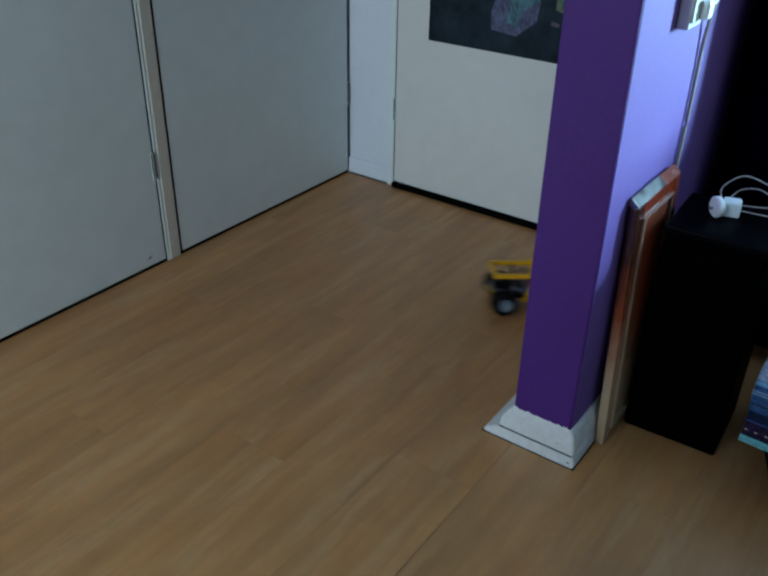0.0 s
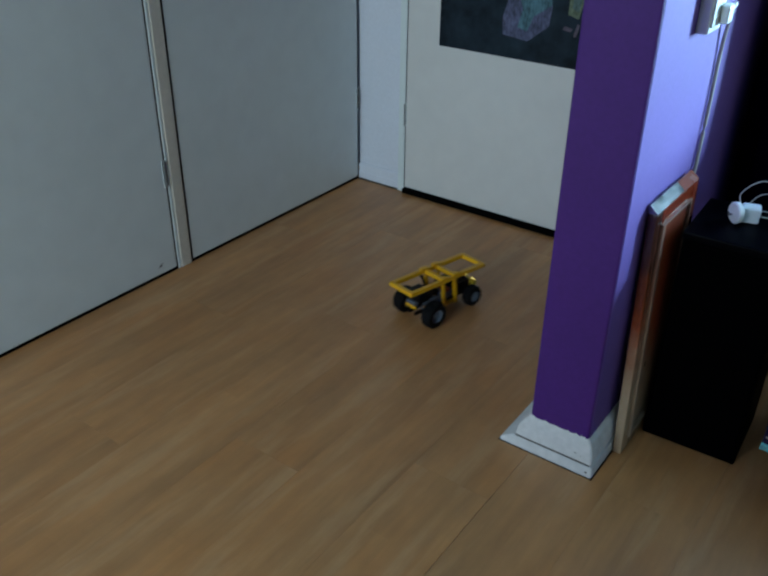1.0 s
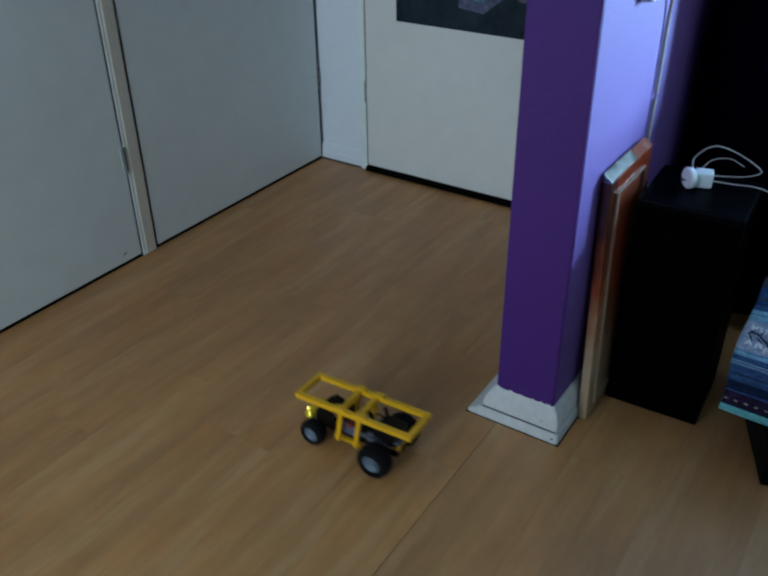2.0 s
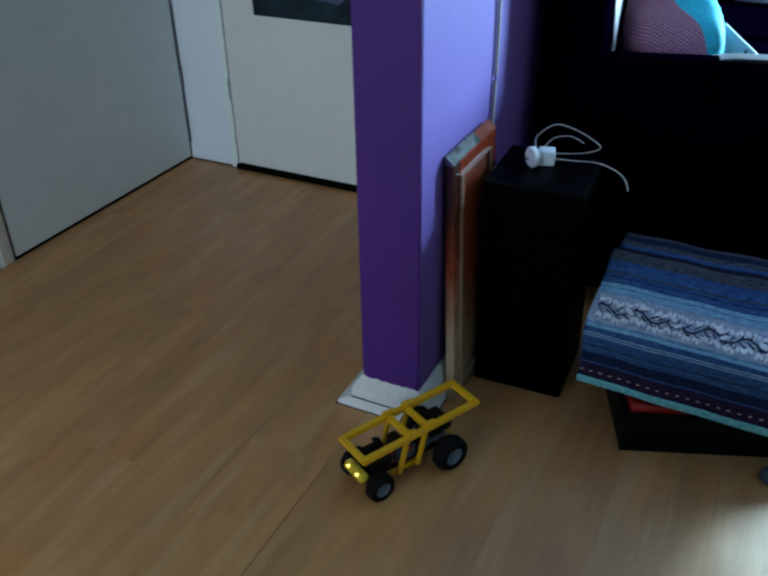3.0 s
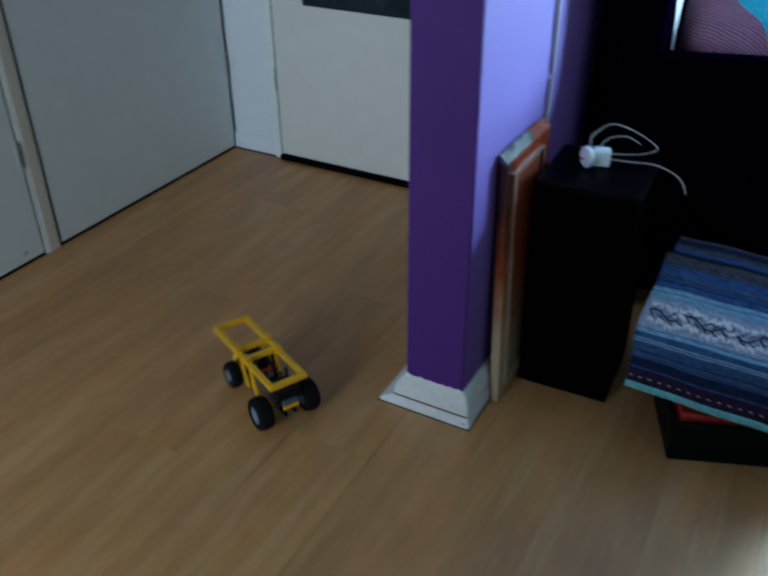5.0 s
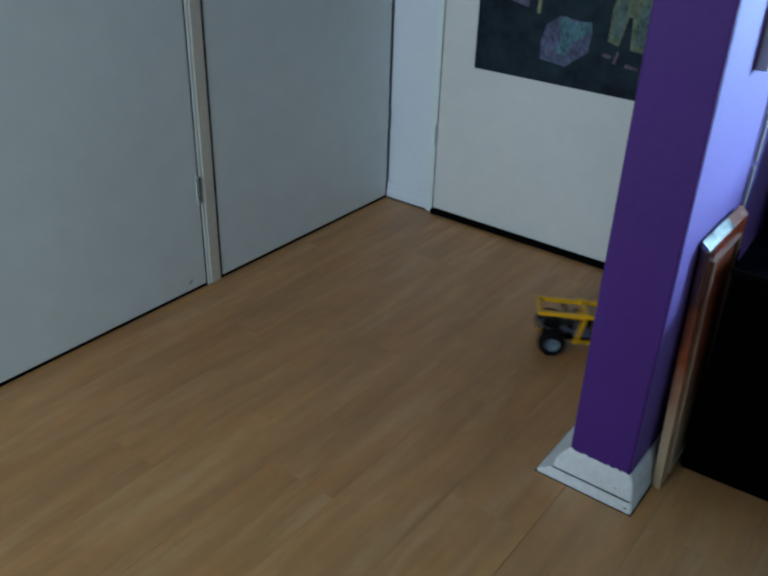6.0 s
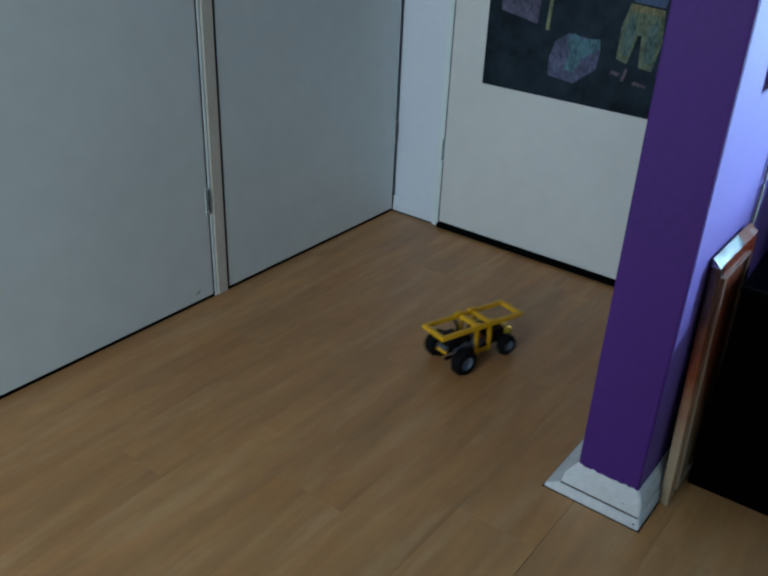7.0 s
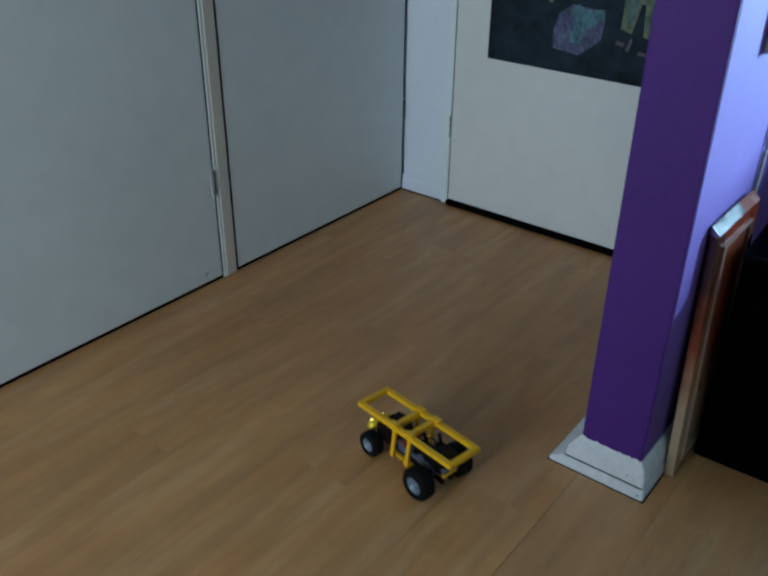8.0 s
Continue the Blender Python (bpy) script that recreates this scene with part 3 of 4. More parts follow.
part("top_bead", loft([[Vector((-FD / 2 + 0.0005, y, FH + 0.0002)), Vector((FD / 2 - 0.0005, y, FH + 0.0002)), Vector((-FD / 2 + 0.003, y, FH + 0.015)), Vector((-FD / 2 + 0.0005, y, FH + 0.015))] for y in (0.1505, FW - 0.001)]), RAILWOOD, pic, "red stained bevelled bead")

# ---- black tower box, charger and cables ----
tower = empty("black_cabinet", "tall narrow black cabinet box standing beside the wall", "cabinet", pose(0.031, 0.225, 0, 0, 0, 2.0))
TW, TD, TH = 0.213, 0.21, 0.537
part("body", box_bm(0, TW, 0.006, TD, 0, TH - 0.018, 0.004), BLACKBOX, tower)
part("top_panel", box_bm(-0.002, TW + 0.002, 0, TD + 0.002, TH - 0.0175, TH, 0.004), BLACKTOP, tower, "black glossy top panel")
part("front_panel", box_bm(0.006, TW - 0.006, 0.001, 0.0055, 0.01, TH - 0.02, 0.002), BLACKBOX, tower)

plug = empty("phone_charger", "white plug-in charger lying on the black cabinet", "charger", pose(0.119, 0.357, TH, 0, 0, 14))
part("plug_body", box_bm(-0.012, 0.026, -0.016, 0.016, 0.0005, 0.036, 0.006, 3), CHARGER, plug)
part("plug_face", lathe([(0.0205, -0.026), (0.0235, -0.023), (0.0225, -0.014), (0.012, -0.010), (0.001, -0.010), (0.001, -0.026)], 20), CHARGER, plug, "round white plug face").matrix_basis = pose(-0.006, -0.012, 0.0240, 0, 8, -58)
for dx in (-0.006, 0.006):
    part("plug_pin", tube([(-0.026, -0.014 + dx, 0.020), (-0.038, -0.019 + dx, 0.018)], 0.0022, 8), STEEL, plug)
part("cord_loop", tube([(-0.016, 0.004, 0.032), (-0.018, 0.03, 0.05), (0.02, 0.06, 0.07), (0.07, 0.07, 0.055), (0.115, 0.05, 0.036), (0.119, 0.038, 0.027), (0.085, 0.024, 0.021), (0.026, 0.010, 0.022)], 0.0013), CABLE, plug, "thin white cord loop")
part("cord_strand", tube([(0.0, 0.012, 0.034), (0.02, 0.03, 0.050), (0.055, 0.036, 0.054), (0.085, 0.030, 0.042)], 0.0011), CABLE, plug)
part("cord_tail", tube([(0.026, 0.0, 0.014), (0.07, -0.003, 0.013), (0.115, -0.010, 0.015), (0.152, -0.024, 0.008), (0.176, -0.040, -0.006), (0.186, -0.050, -0.028)], 0.0015), CABLE, plug, "loose cord end")

sock = empty("wall_socket", "white surface-mounted wall socket with plugged adapter", "socket", pose(PX1, 0.206, 0.935))
part("socket_box", box_bm(0.0005, 0.024, 0.0, 0.078, 0.0, 0.14, 0.005, 3), SOCKET, sock)
part("socket_plate", box_bm(0.024, 0.028, 0.007, 0.071, 0.012, 0.128, 0.003), SOCKET, sock)
part("adapter", box_bm(0.028, 0.045, 0.040, 0.072, 0.014, 0.05, 0.007, 3), CHARGER, sock)
part("power_cord", tube([(0.036, 0.072, 0.033), (0.032, 0.125, 0.038), (0.018, 0.172, 0.02), (0.007, 0.190, -0.06), (0.006, 0.194, -0.18), (0.006, 0.188, -0.30), (0.007, 0.180, -0.40), (0.012, 0.179, -0.62), (0.02, 0.184, -0.932)], 0.0042), CABLE, sock, "grey-white power cord")


# ---- sofa ----
def soft_box(x0, x1, y0, y1, z0, z1, r, seed=0, amount=0.004):
    bm = box_bm(x0, x1, y0, y1, z0, z1, r, 5)
    bmesh.ops.subdivide_edges(bm, edges=[e for e in bm.edges if e.calc_length() > 0.15], cuts=5, use_grid_fill=True)
    for v in bm.verts:
        d = noise.noise_vector(v.co * 5 + Vector((seed, 0, 0)))
        v.co += d * amount
    return bm


def sunk(bm):
    """Lets the inner end of an arm highlight strip run out into the arm."""
    for v in bm.verts:
        v.co.z -= 0.014 * max(0.0, min(1.0, (0.42 - v.co.x) / 0.12)) ** 2
    return bm


sofa = empty("sofa", "dark purple upholstered sofa with a high rounded back", "sofa", pose(0.0, 0.465, 0))
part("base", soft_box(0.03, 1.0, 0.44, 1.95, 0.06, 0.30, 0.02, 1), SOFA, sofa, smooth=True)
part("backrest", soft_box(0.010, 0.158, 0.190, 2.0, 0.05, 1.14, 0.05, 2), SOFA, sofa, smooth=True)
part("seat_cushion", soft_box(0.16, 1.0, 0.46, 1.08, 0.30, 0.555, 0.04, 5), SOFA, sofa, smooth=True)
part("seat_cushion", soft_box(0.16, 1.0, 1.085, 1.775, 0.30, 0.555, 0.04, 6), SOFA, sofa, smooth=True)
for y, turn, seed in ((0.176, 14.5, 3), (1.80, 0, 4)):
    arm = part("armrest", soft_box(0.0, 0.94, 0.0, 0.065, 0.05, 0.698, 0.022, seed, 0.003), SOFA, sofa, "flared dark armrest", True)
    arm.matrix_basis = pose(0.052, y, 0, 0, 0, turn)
    # paler, shinier strip added where window light catches the arm
    part("arm_highlight", sunk(soft_box(0.30, 0.942, 0.008, 0.063, 0.686, 0.7015, 0.0075, seed + 3, 0.0012)), SOFA_LIT, arm, "strip standing in for the lit arm top", True)
for x, y in ((0.08, 0.50), (0.94, 0.50), (0.08, 1.90), (0.94, 1.90)):
    part("foot", box_bm(x - 0.025, x + 0.025, y - 0.025, y + 0.025, 0, 0.061, 0.004), BLACKBOX, sofa)


# ---- cushion on the sofa ----
def knit():
    m = material("mauve_knitted_cover", (0.30, 0.10, 0.22), 0.8, vary=0.2, scale=9, fine=90, bump=0.3)
    n, l = m.node_tree.nodes, m.node_tree.links
    p = n["Principled BSDF"]
    uv = n.new("ShaderNodeTexCoord")
    mp = n.new("ShaderNodeMapping")
    mp.inputs["Scale"].default_value = (46, 46, 1)
    mp.inputs["Rotation"].default_value = (0, 0, radians(44))
    l.new(uv.outputs["UV"], mp.inputs["Vector"])
    vor = n.new("ShaderNodeTexVoronoi")
    vor.inputs["Scale"].default_value, vor.inputs["Randomness"].default_value = 1.0, 0.15
    l.new(mp.outputs["Vector"], vor.inputs["Vector"])
    r = n.new("ShaderNodeMapRange")
    r.inputs["From Min"].default_value, r.inputs["From Max"].default_value = 0.22, 0.36
    r.inputs["To Min"].default_value, r.inputs["To Max"].default_value = 0.75, 0.0
    l.new(vor.outputs["Distance"], r.inputs["Value"])
    mix = n.new("ShaderNodeMix")
    mix.data_type = "RGBA"
    mix.inputs["B"].default_value = (0.70, 0.48, 0.46, 1)
    old = p.inputs["Base Color"].links[0].from_socket
    l.new(r.outputs["Result"], mix.inputs["Factor"])
    l.new(old, mix.inputs["A"])
    l.new(mix.outputs["Result"], p.inputs["Base Color"])
    return m


KNIT = knit()


def pillow_half(w, h, thick, sign, keep=None, n=44):
    bm = bmesh.new()
    lay = bm.loops.layers.uv.new("UVMap")
    grid = []
    for i in range(n + 1):
        row = []
        for j in range(n + 1):
            u, v = i / n * 2 - 1, j / n * 2 - 1
            puff = (max(0, 1 - u ** 4) * max(0, 1 - v ** 4)) ** 0.55
            pinch = 1 - 0.36 * abs(u * v) ** 1.6
            p = Vector((u * w / 2 * pinch, v * h / 2 * pinch, sign * thick / 2 * puff))
            p.y = p.y * (1 - 0.5 * max(0.0, u) ** 1.4) - 0.02 * max(0.0, u) ** 1.4   # one end drawn to a blunt point
            p += noise.noise_vector(p * 11) * 0.016 * puff
            p.z += sign * 0.018 * math.exp(-((u + 0.25 + 0.5 * v) / 0.16) ** 2) * puff   # a fold across the face
            row.append(bm.verts.new(p))
        grid.append(row)
    for i in range(n):
        for j in range(n):
            if keep and not keep(i / n, j / n):
                continue
            fc = bm.faces.new((grid[i][j], grid[i + 1][j], grid[i + 1][j + 1], grid[i][j + 1]))
            for lp, (a, b) in zip(fc.loops, ((i, j), (i + 1, j), (i + 1, j + 1), (i, j + 1))):
                lp[lay].uv = (a / n, b / n)
    bmesh.ops.delete(bm, geom=[v for v in bm.verts if not v.link_faces], context="VERTS")
    return bm


cush = empty("cushion", "turquoise cushion with mauve dotted knitted front on the sofa", "cushion", pose(0.262, 0.97, 0.688, 60, 0, 8) @ pose(0, 0, 0, 0, 0, -46))
KNIT_EDGE = 0.64
part("knitted_front", pillow_half(0.47, 0.27, 0.20, 1, lambda u, v: v < KNIT_EDGE), KNIT, cush, "mauve knitted front with pale dots", True)
part("cotton_panel", pillow_half(0.47, 0.27, 0.20, 1, lambda u, v: v >= KNIT_EDGE), TEALBAG, cush, "turquoise cotton panel", True)
part("cotton_back", pillow_half(0.47, 0.27, 0.20, -1), TEALBAG, cush, "turquoise cotton back", True)

# unidentified pale strip at the seat's far end, built as a slab
seat_slab = empty("pale_seat_slab", "white layered slab at the far end of the sofa seat", "throw", pose(0.33, 2.03, 0.556))
part("slab_layer", soft_box(0, 0.60, 0, 0.19, 0, 0.03, 0.012, 8, 0.003), CARD, seat_slab, smooth=True)
part("slab_layer", soft_box(0.006, 0.59, 0.008, 0.188, 0.0315, 0.058, 0.012, 9, 0.003), CARD, seat_slab, smooth=True)

card = empty("white_tablet", "white flat tablet with a dark mark, standing on the sofa", "tablet", pose(0.392, 1.01, 0.555, 3, 0, 4))
tb = bmesh.new()
vs = [tb.verts.new(p) for p in ((0, 0, 0), (0.17, 0, 0), (0.17, 0, 0.030), (0.0, 0, 0.165))]
fc = tb.faces.new(vs)
ext = bmesh.ops.extrude_face_region(tb, geom=[fc])
bmesh.ops.translate(tb, verts=[e for e in ext["geom"] if isinstance(e, bmesh.types.BMVert)], vec=(0, 0.008, 0))
part("tablet_body", tb, CARD, card)
mk = bmesh.new()
bmesh.ops.create_circle(mk, cap_ends=True, segments=14, radius=0.004, matrix=Matrix.Translation((0.062, -0.0006, 0.097)) @ Matrix.Rotation(radians(90), 4, "X") @ Matrix.Diagonal((1, 1.5, 1, 1)))
part("dark_mark", mk, BLACKBOX, card)

# white sliver built in place of a window highlight on the backrest
paper = empty("backrest_highlight", "white sliver standing in for window light on the backrest", "paper", pose(0.160, 0.700, 0.556))
pb = bmesh.new()
fc = pb.faces.new([pb.verts.new(p) for p in ((0, 0.066, 0), (0, 0.072, 0), (0, 0.083, 0.15), (0, 0.10, 0.34), (0, 0.0, 0.34), (0, 0.058, 0.15))])
ext = bmesh.ops.extrude_face_region(pb, geom=[fc])
bmesh.ops.translate(pb, verts=[e for e in ext["geom"] if isinstance(e, bmesh.types.BMVert)], vec=(0.003, 0, 0))
part("highlight_sliver", pb, CARD, paper)

# ---- footstool, blanket, crate ----
S_X0, S_X1 = 0.305, 0.778
stool = empty("footstool", "low footstool on grey legs, hidden under a woven blanket", "footstool")
sb = loft([[Vector((x, y, z)) for y, z in ((0.196, 0.165), (0.196, 0.238), (0.216, 0.256), (0.29, 0.274), (0.42, 0.304), (0.52, 0.304), (0.535, 0.165))] for x in (S_X0 + 0.012, S_X1 - 0.012)])
part("seat", sb, SOFA, stool)
for x, y in ((0.719, 0.210), (0.36, 0.445), (0.70, 0.445)):
    leg = part("leg", tube([(0, 0, 0.024), (0, 0.02 if y < 0.3 else 0.004, 0.08), (0, 0.05 if y < 0.3 else 0.008, 0.166)], 0.006), BLACKBOX, stool)
    leg.location = (x, y - (0.042 if y < 0.3 else 0), 0)
    part("foot", lathe([(0.0, 0.0), (0.020, 0.0), (0.024, 0.006), (0.023, 0.016), (0.013, 0.027), (0.0, 0.027)], 18, "z"), LEG, leg, "blue-grey plastic foot")

PROFILE = [(0.168, 0.128), (0.175, 0.160), (0.178, 0.200), (0.178, 0.236), (0.184, 0.255), (0.206, 0.268), (0.245, 0.279), (0.285, 0.289), (0.330, 0.302), (0.375, 0.314), (0.415, 0.322), (0.428, 0.323),
           (0.434, 0.313), (0.447, 0.317), (0.480, 0.324), (0.515, 0.322), (0.532, 0.305), (0.538, 0.22)]
# where the woven bands lie along the drape: pattern metres, cloth metres
WEAVE = [(0.0, 0.0), (0.013, 0.016), (0.0285, 0.031), (0.046, 0.052), (0.113, 0.122), (0.146, 0.147), (0.206, 0.229), (0.210, 0.237), (0.236, 0.264), (0.280, 0.320), (0.292, 0.336), (0.318, 0.372), (0.330, 0.388), (0.56, 0.62)]
LEN = [0.0]
for (ya, za), (yb, zb) in zip(PROFILE, PROFILE[1:]):
    LEN.append(LEN[-1] + math.hypot(yb - ya, zb - za))


def cloth(x, s, lift=0.0):
    """A point on the blanket: x across, s metres up from its front hem."""
    s = max(0.0, min(s, WEAVE[-1][0] - 1e-6))
    (pa, ca), (pb, cb) = next(q for q in zip(WEAVE, WEAVE[1:]) if s < q[1][0])
    s = min(ca + (cb - ca) * (s - pa) / (pb - pa), LEN[-1] - 1e-6)
    k = max(i for i in range(len(LEN)) if LEN[i] <= s)
    u = (s - LEN[k]) / (LEN[k + 1] - LEN[k])
    (ya, za), (yb, zb) = PROFILE[k], PROFILE[k + 1]
    d = Vector((0, yb - ya, zb - za)).normalized()
    nrm = Vector((0, -d.z, d.y))
    wave = 0.0018 * math.sin(x * 17 + s * 5) + 0.0016 * math.sin(x * 41 + s * 19 + 1)
    swing = -0.05 * (x - 0.292) * max(0.0, 1 - s / 0.4)   # the front hangs a little askew
    return Vector((x, ya + (yb - ya) * u + swing, za + (zb - za) * u)) + nrm * (lift + wave)


def woven(name, base, tint, fine=220):
    return material(name, base, 0.9, vary=0.35, scale=70, fine=fine, bump=0.6, tint=tint, stretch=(1, 2.2, 2.2), spec=0.1)


BANDS = [  # from, to (metres up from the hem), colour
    (0.000, 0.013, "teal"), (0.013, 0.046, "plum"), (0.046, 0.050, "blue"), (0.050, 0.072, "navy"), (0.072, 0.078, "blue"),
    (0.078, 0.088, "navyblue"), (0.088, 0.090, "black"), (0.090, 0.099, "navyblue"), (0.099, 0.101, "blue"), (0.101, 0.108, "navyblue"), (0.108, 0.111, "steel"), (0.111, 0.113, "navyblue"), (0.113, 0.118, "steel"), (0.118, 0.127, "navyblue"), (0.127, 0.139, "sky"), (0.139, 0.141, "navyblue"), (0.141, 0.146, "steel"), (0.146, 0.206, "band"), (0.206, 0.210, "steel"), (0.210, 0.222, "sky"), (0.222, 0.224, "navyblue"), (0.224, 0.236, "sky"), (0.236, 0.238, "blue"),
    (0.238, 0.250, "navyblue"), (0.250, 0.252, "navy"), (0.252, 0.260, "blue"), (0.260, 0.264, "plumblue"), (0.264, 0.280, "navyblue"), (0.280, 0.292, "blue"), (0.292, 0.318, "plumblue"), (0.318, 0.330, "black"), (0.330, 0.350, "navy"), (0.350, 0.362, "blue"), (0.362, 0.378, "plumblue"), (0.378, 0.40, "navy"), (0.40, 0.415, "plumblue"), (0.415, 0.45, "navyblue"), (0.45, 0.52, "navy")]
CLOTH = {
    "teal": woven("teal_weave", (0.0778, 0.3899, 0.5850), (0.2341, 0.8500, 0.8500)), "black": woven("black_weave", (0.0056, 0.0056, 0.0115), (0.0152, 0.0152, 0.0268)),
    "plum": woven("plum_weave", (0.0078, 0.0056, 0.0190), (0.0382, 0.0229, 0.0669)), "blue": woven("royal_blue_weave", (0.0140, 0.0464, 0.1564), (0.0465, 0.1266, 0.3126)),
    "navy": woven("navy_weave", (0.0062, 0.0115, 0.0397), (0.0167, 0.0305, 0.0849)), "navyblue": woven("speckled_blue_weave", (0.0094, 0.0344, 0.1228), (0.0630, 0.1575, 0.3496), 320),
    "sky": woven("sky_blue_weave", (0.1132, 0.2828, 0.4430), (0.3112, 0.5846, 0.7731)), "steel": woven("steel_blue_weave", (0.1413, 0.2545, 0.4241), (0.3112, 0.4997, 0.6977)),
    "band": woven("grey_lilac_weave", (0.2489, 0.3001, 0.4246), (0.4831, 0.5636, 0.7174)), "plumblue": woven("speckled_grey_weave", (0.0123, 0.0152, 0.0337), (0.1070, 0.1147, 0.1379), 320)}
blanket = empty("blanket", "blue striped woven blanket with a white floral band over the footstool", "blanket")
B_END = 0.785


def cloth_left(s):
    """The blanket's free side edge, slightly uneven; the part behind the fold lies further in."""
    return 0.291 + 0.002 * math.sin(s * 31) + 0.012 * max(0.0, min(1.0, (s - 0.326) / 0.008))


for k, (a, b, colour) in enumerate(BANDS):
    bm = bmesh.new()
    rows = max(1, int((b - a) / 0.012))
    cols = 44
    grid = []
    for i in range(rows + 1):
        s = a + (b - a) * i / rows
        x0 = cloth_left(s)
        grid.append([(bm.verts.new(cloth(x0 + (B_END - x0) * j / cols, s, 0.008)), bm.verts.new(cloth(x0 + (B_END - x0) * j / cols, s, 0.001))) for j in range(cols + 1)])
    for i in range(rows):
        for j in range(cols):
            for side in (0, 1):
                q = (grid[i][j][side], grid[i][j + 1][side], grid[i + 1][j + 1][side], grid[i + 1][j][side])
                bm.faces.new(q if side == 0 else q[::-1])
        bm.faces.new((grid[i][0][0], grid[i + 1][0][0], grid[i + 1][0][1], grid[i][0][1]))
    if k == 0:
        for j in range(cols):
            bm.faces.new((grid[0][j][0], grid[0][j][1], grid[0][j + 1][1], grid[0][j + 1][0]))
    part("stripe", bm, CLOTH[colour], blanket, smooth=True)

LEAF = woven("white_leaf_yarn", (0.84, 0.87, 0.92), (0.94, 0.95, 0.97))
STEM = woven("navy_stem_yarn", (0.003, 0.004, 0.022), (0.008, 0.012, 0.05))
DASH = woven("cream_stitch_yarn", (0.45, 0.34, 0.25), (0.62, 0.50, 0.40))
BORDER = woven("lilac_border_yarn", (0.42, 0.43, 0.52), (0.55, 0.56, 0.64))
leaves, stems, dashes = bmesh.new(), bmesh.new(), bmesh.new()


def patch_on(bm, cx, cs, length, width, angle, lift):
    ca, sa = math.cos(angle), math.sin(angle)
    pts = [(-0.5, 0), (-0.25, 0.38), (0.05, 0.5), (0.35, 0.3), (0.5, 0), (0.35, -0.3), (0.05, -0.5), (-0.25, -0.38)]
    bm.faces.new([bm.verts.new(cloth(cx + (u * length) * ca - (v * width) * sa, cs + (u * length) * sa + (v * width) * ca, lift)) for u, v in pts])


rng = random.Random(4)
PERIOD = 0.074
x = 0.304
while x < B_END - 0.03:   # winding stem
    ph = 2 * math.pi * x / PERIOD
    mid = 0.173 + 0.0085 * math.sin(ph)
    patch_on(stems, x, mid, 0.0080, 0.0042, math.atan(0.0085 * 2 * math.pi / PERIOD * math.cos(ph)), 0.0100)
    x += 0.0052
x, n = 0.308, 0
while x < B_END - 0.03:   # sprigs on both sides of it
    ph = 2 * math.pi * x / PERIOD
    mid = 0.173 + 0.0085 * math.sin(ph)
    for sgn in (1, -1):
        room = 0.024 - sgn * (mid - 0.174)
        lean = rng.uniform(0.5, 1.1)
        patch_on(stems, x + 0.002, mid + sgn * room * 0.32, room * 0.72, 0.0034, sgn * lean, 0.0097)
        patch_on(leaves, x + rng.uniform(0.004, 0.008), mid + sgn * room * 0.62, rng.uniform(0.015, 0.020), rng.uniform(0.0070, 0.0095), sgn * (lean + 0.25), 0.0088)
        patch_on(leaves, x - rng.uniform(0.001, 0.004), mid + sgn * room * 0.70, rng.uniform(0.011, 0.016), rng.uniform(0.0052, 0.0075), sgn * (lean + 1.1), 0.0090)
        if rng.random() < 0.55:
            patch_on(stems, x + 0.008, mid + sgn * room * 0.42, 0.011, 0.0032, -sgn * rng.uniform(0.2, 0.9), 0.0099)
            patch_on(leaves, x + 0.010, mid + sgn * room * 0.30, 0.010, 0.0050, sgn * rng.uniform(-0.3, 0.6), 0.0091)
    if n % 5 == 3:
        patch_on(leaves, x + 0.006, mid + 0.006, 0.024, 0.0105, -0.5, 0.0103)
        patch_on(leaves, x + 0.020, mid - 0.007, 0.020, 0.0085, 0.5, 0.0104)
    x += rng.uniform(0.0155, 0.0195)
    n += 1
hem = bmesh.new()
x = 0.296
while x < B_END - 0.01:
    patch_on(hem, x, 0.0065, 0.0115, 0.0044, 1.0, 0.0092)
    x += 0.0076
part("hem_fringe", hem, woven("pale_teal_yarn", (0.16, 0.46, 0.54), (0.32, 0.66, 0.72)), blanket, "pale teal beaded hem")
x = 0.30
while x < B_END - 0.02:
    patch_on(dashes, x, 0.0285, 0.0085, 0.0042, 0.1, 0.0088)
    x += 0.0205
for s in (0.149, 0.203):
    borders = bmesh.new()
    y = 0.30
    while y < B_END - 0.03:
        patch_on(borders, y, s, 0.016, 0.0020, 0, 0.0086)
        y += 0.0135
    part("border_line", borders, BORDER, blanket)
part("leaf_pattern", leaves, LEAF, blanket, "white woven leaf pattern")
part("stem_pattern", stems, STEM, blanket, "navy woven stem pattern")
part("stitch_row", dashes, DASH, blanket, "cream stitched dashes")

crate = empty("storage_crate", "dark green plastic crate with a red lid under the footstool", "crate", pose(0.413, 0.122, 0, 0, 0, 21))
cw, cd, chh = 0.43, 0.26, 0.105
wall = 0.005
part("crate_floor", box_bm(0.006, cw - 0.006, 0.006, cd - 0.006, 0.0, wall), CRATE, crate)
for x0, x1, y0, y1 in ((0, cw, 0, wall), (0, cw, cd - wall, cd), (0, wall, wall, cd - wall), (cw - wall, cw, wall, cd - wall)):
    part("crate_side", box_bm(x0, x1, y0, y1, 0.0, chh, 0.0015), CRATE, crate)
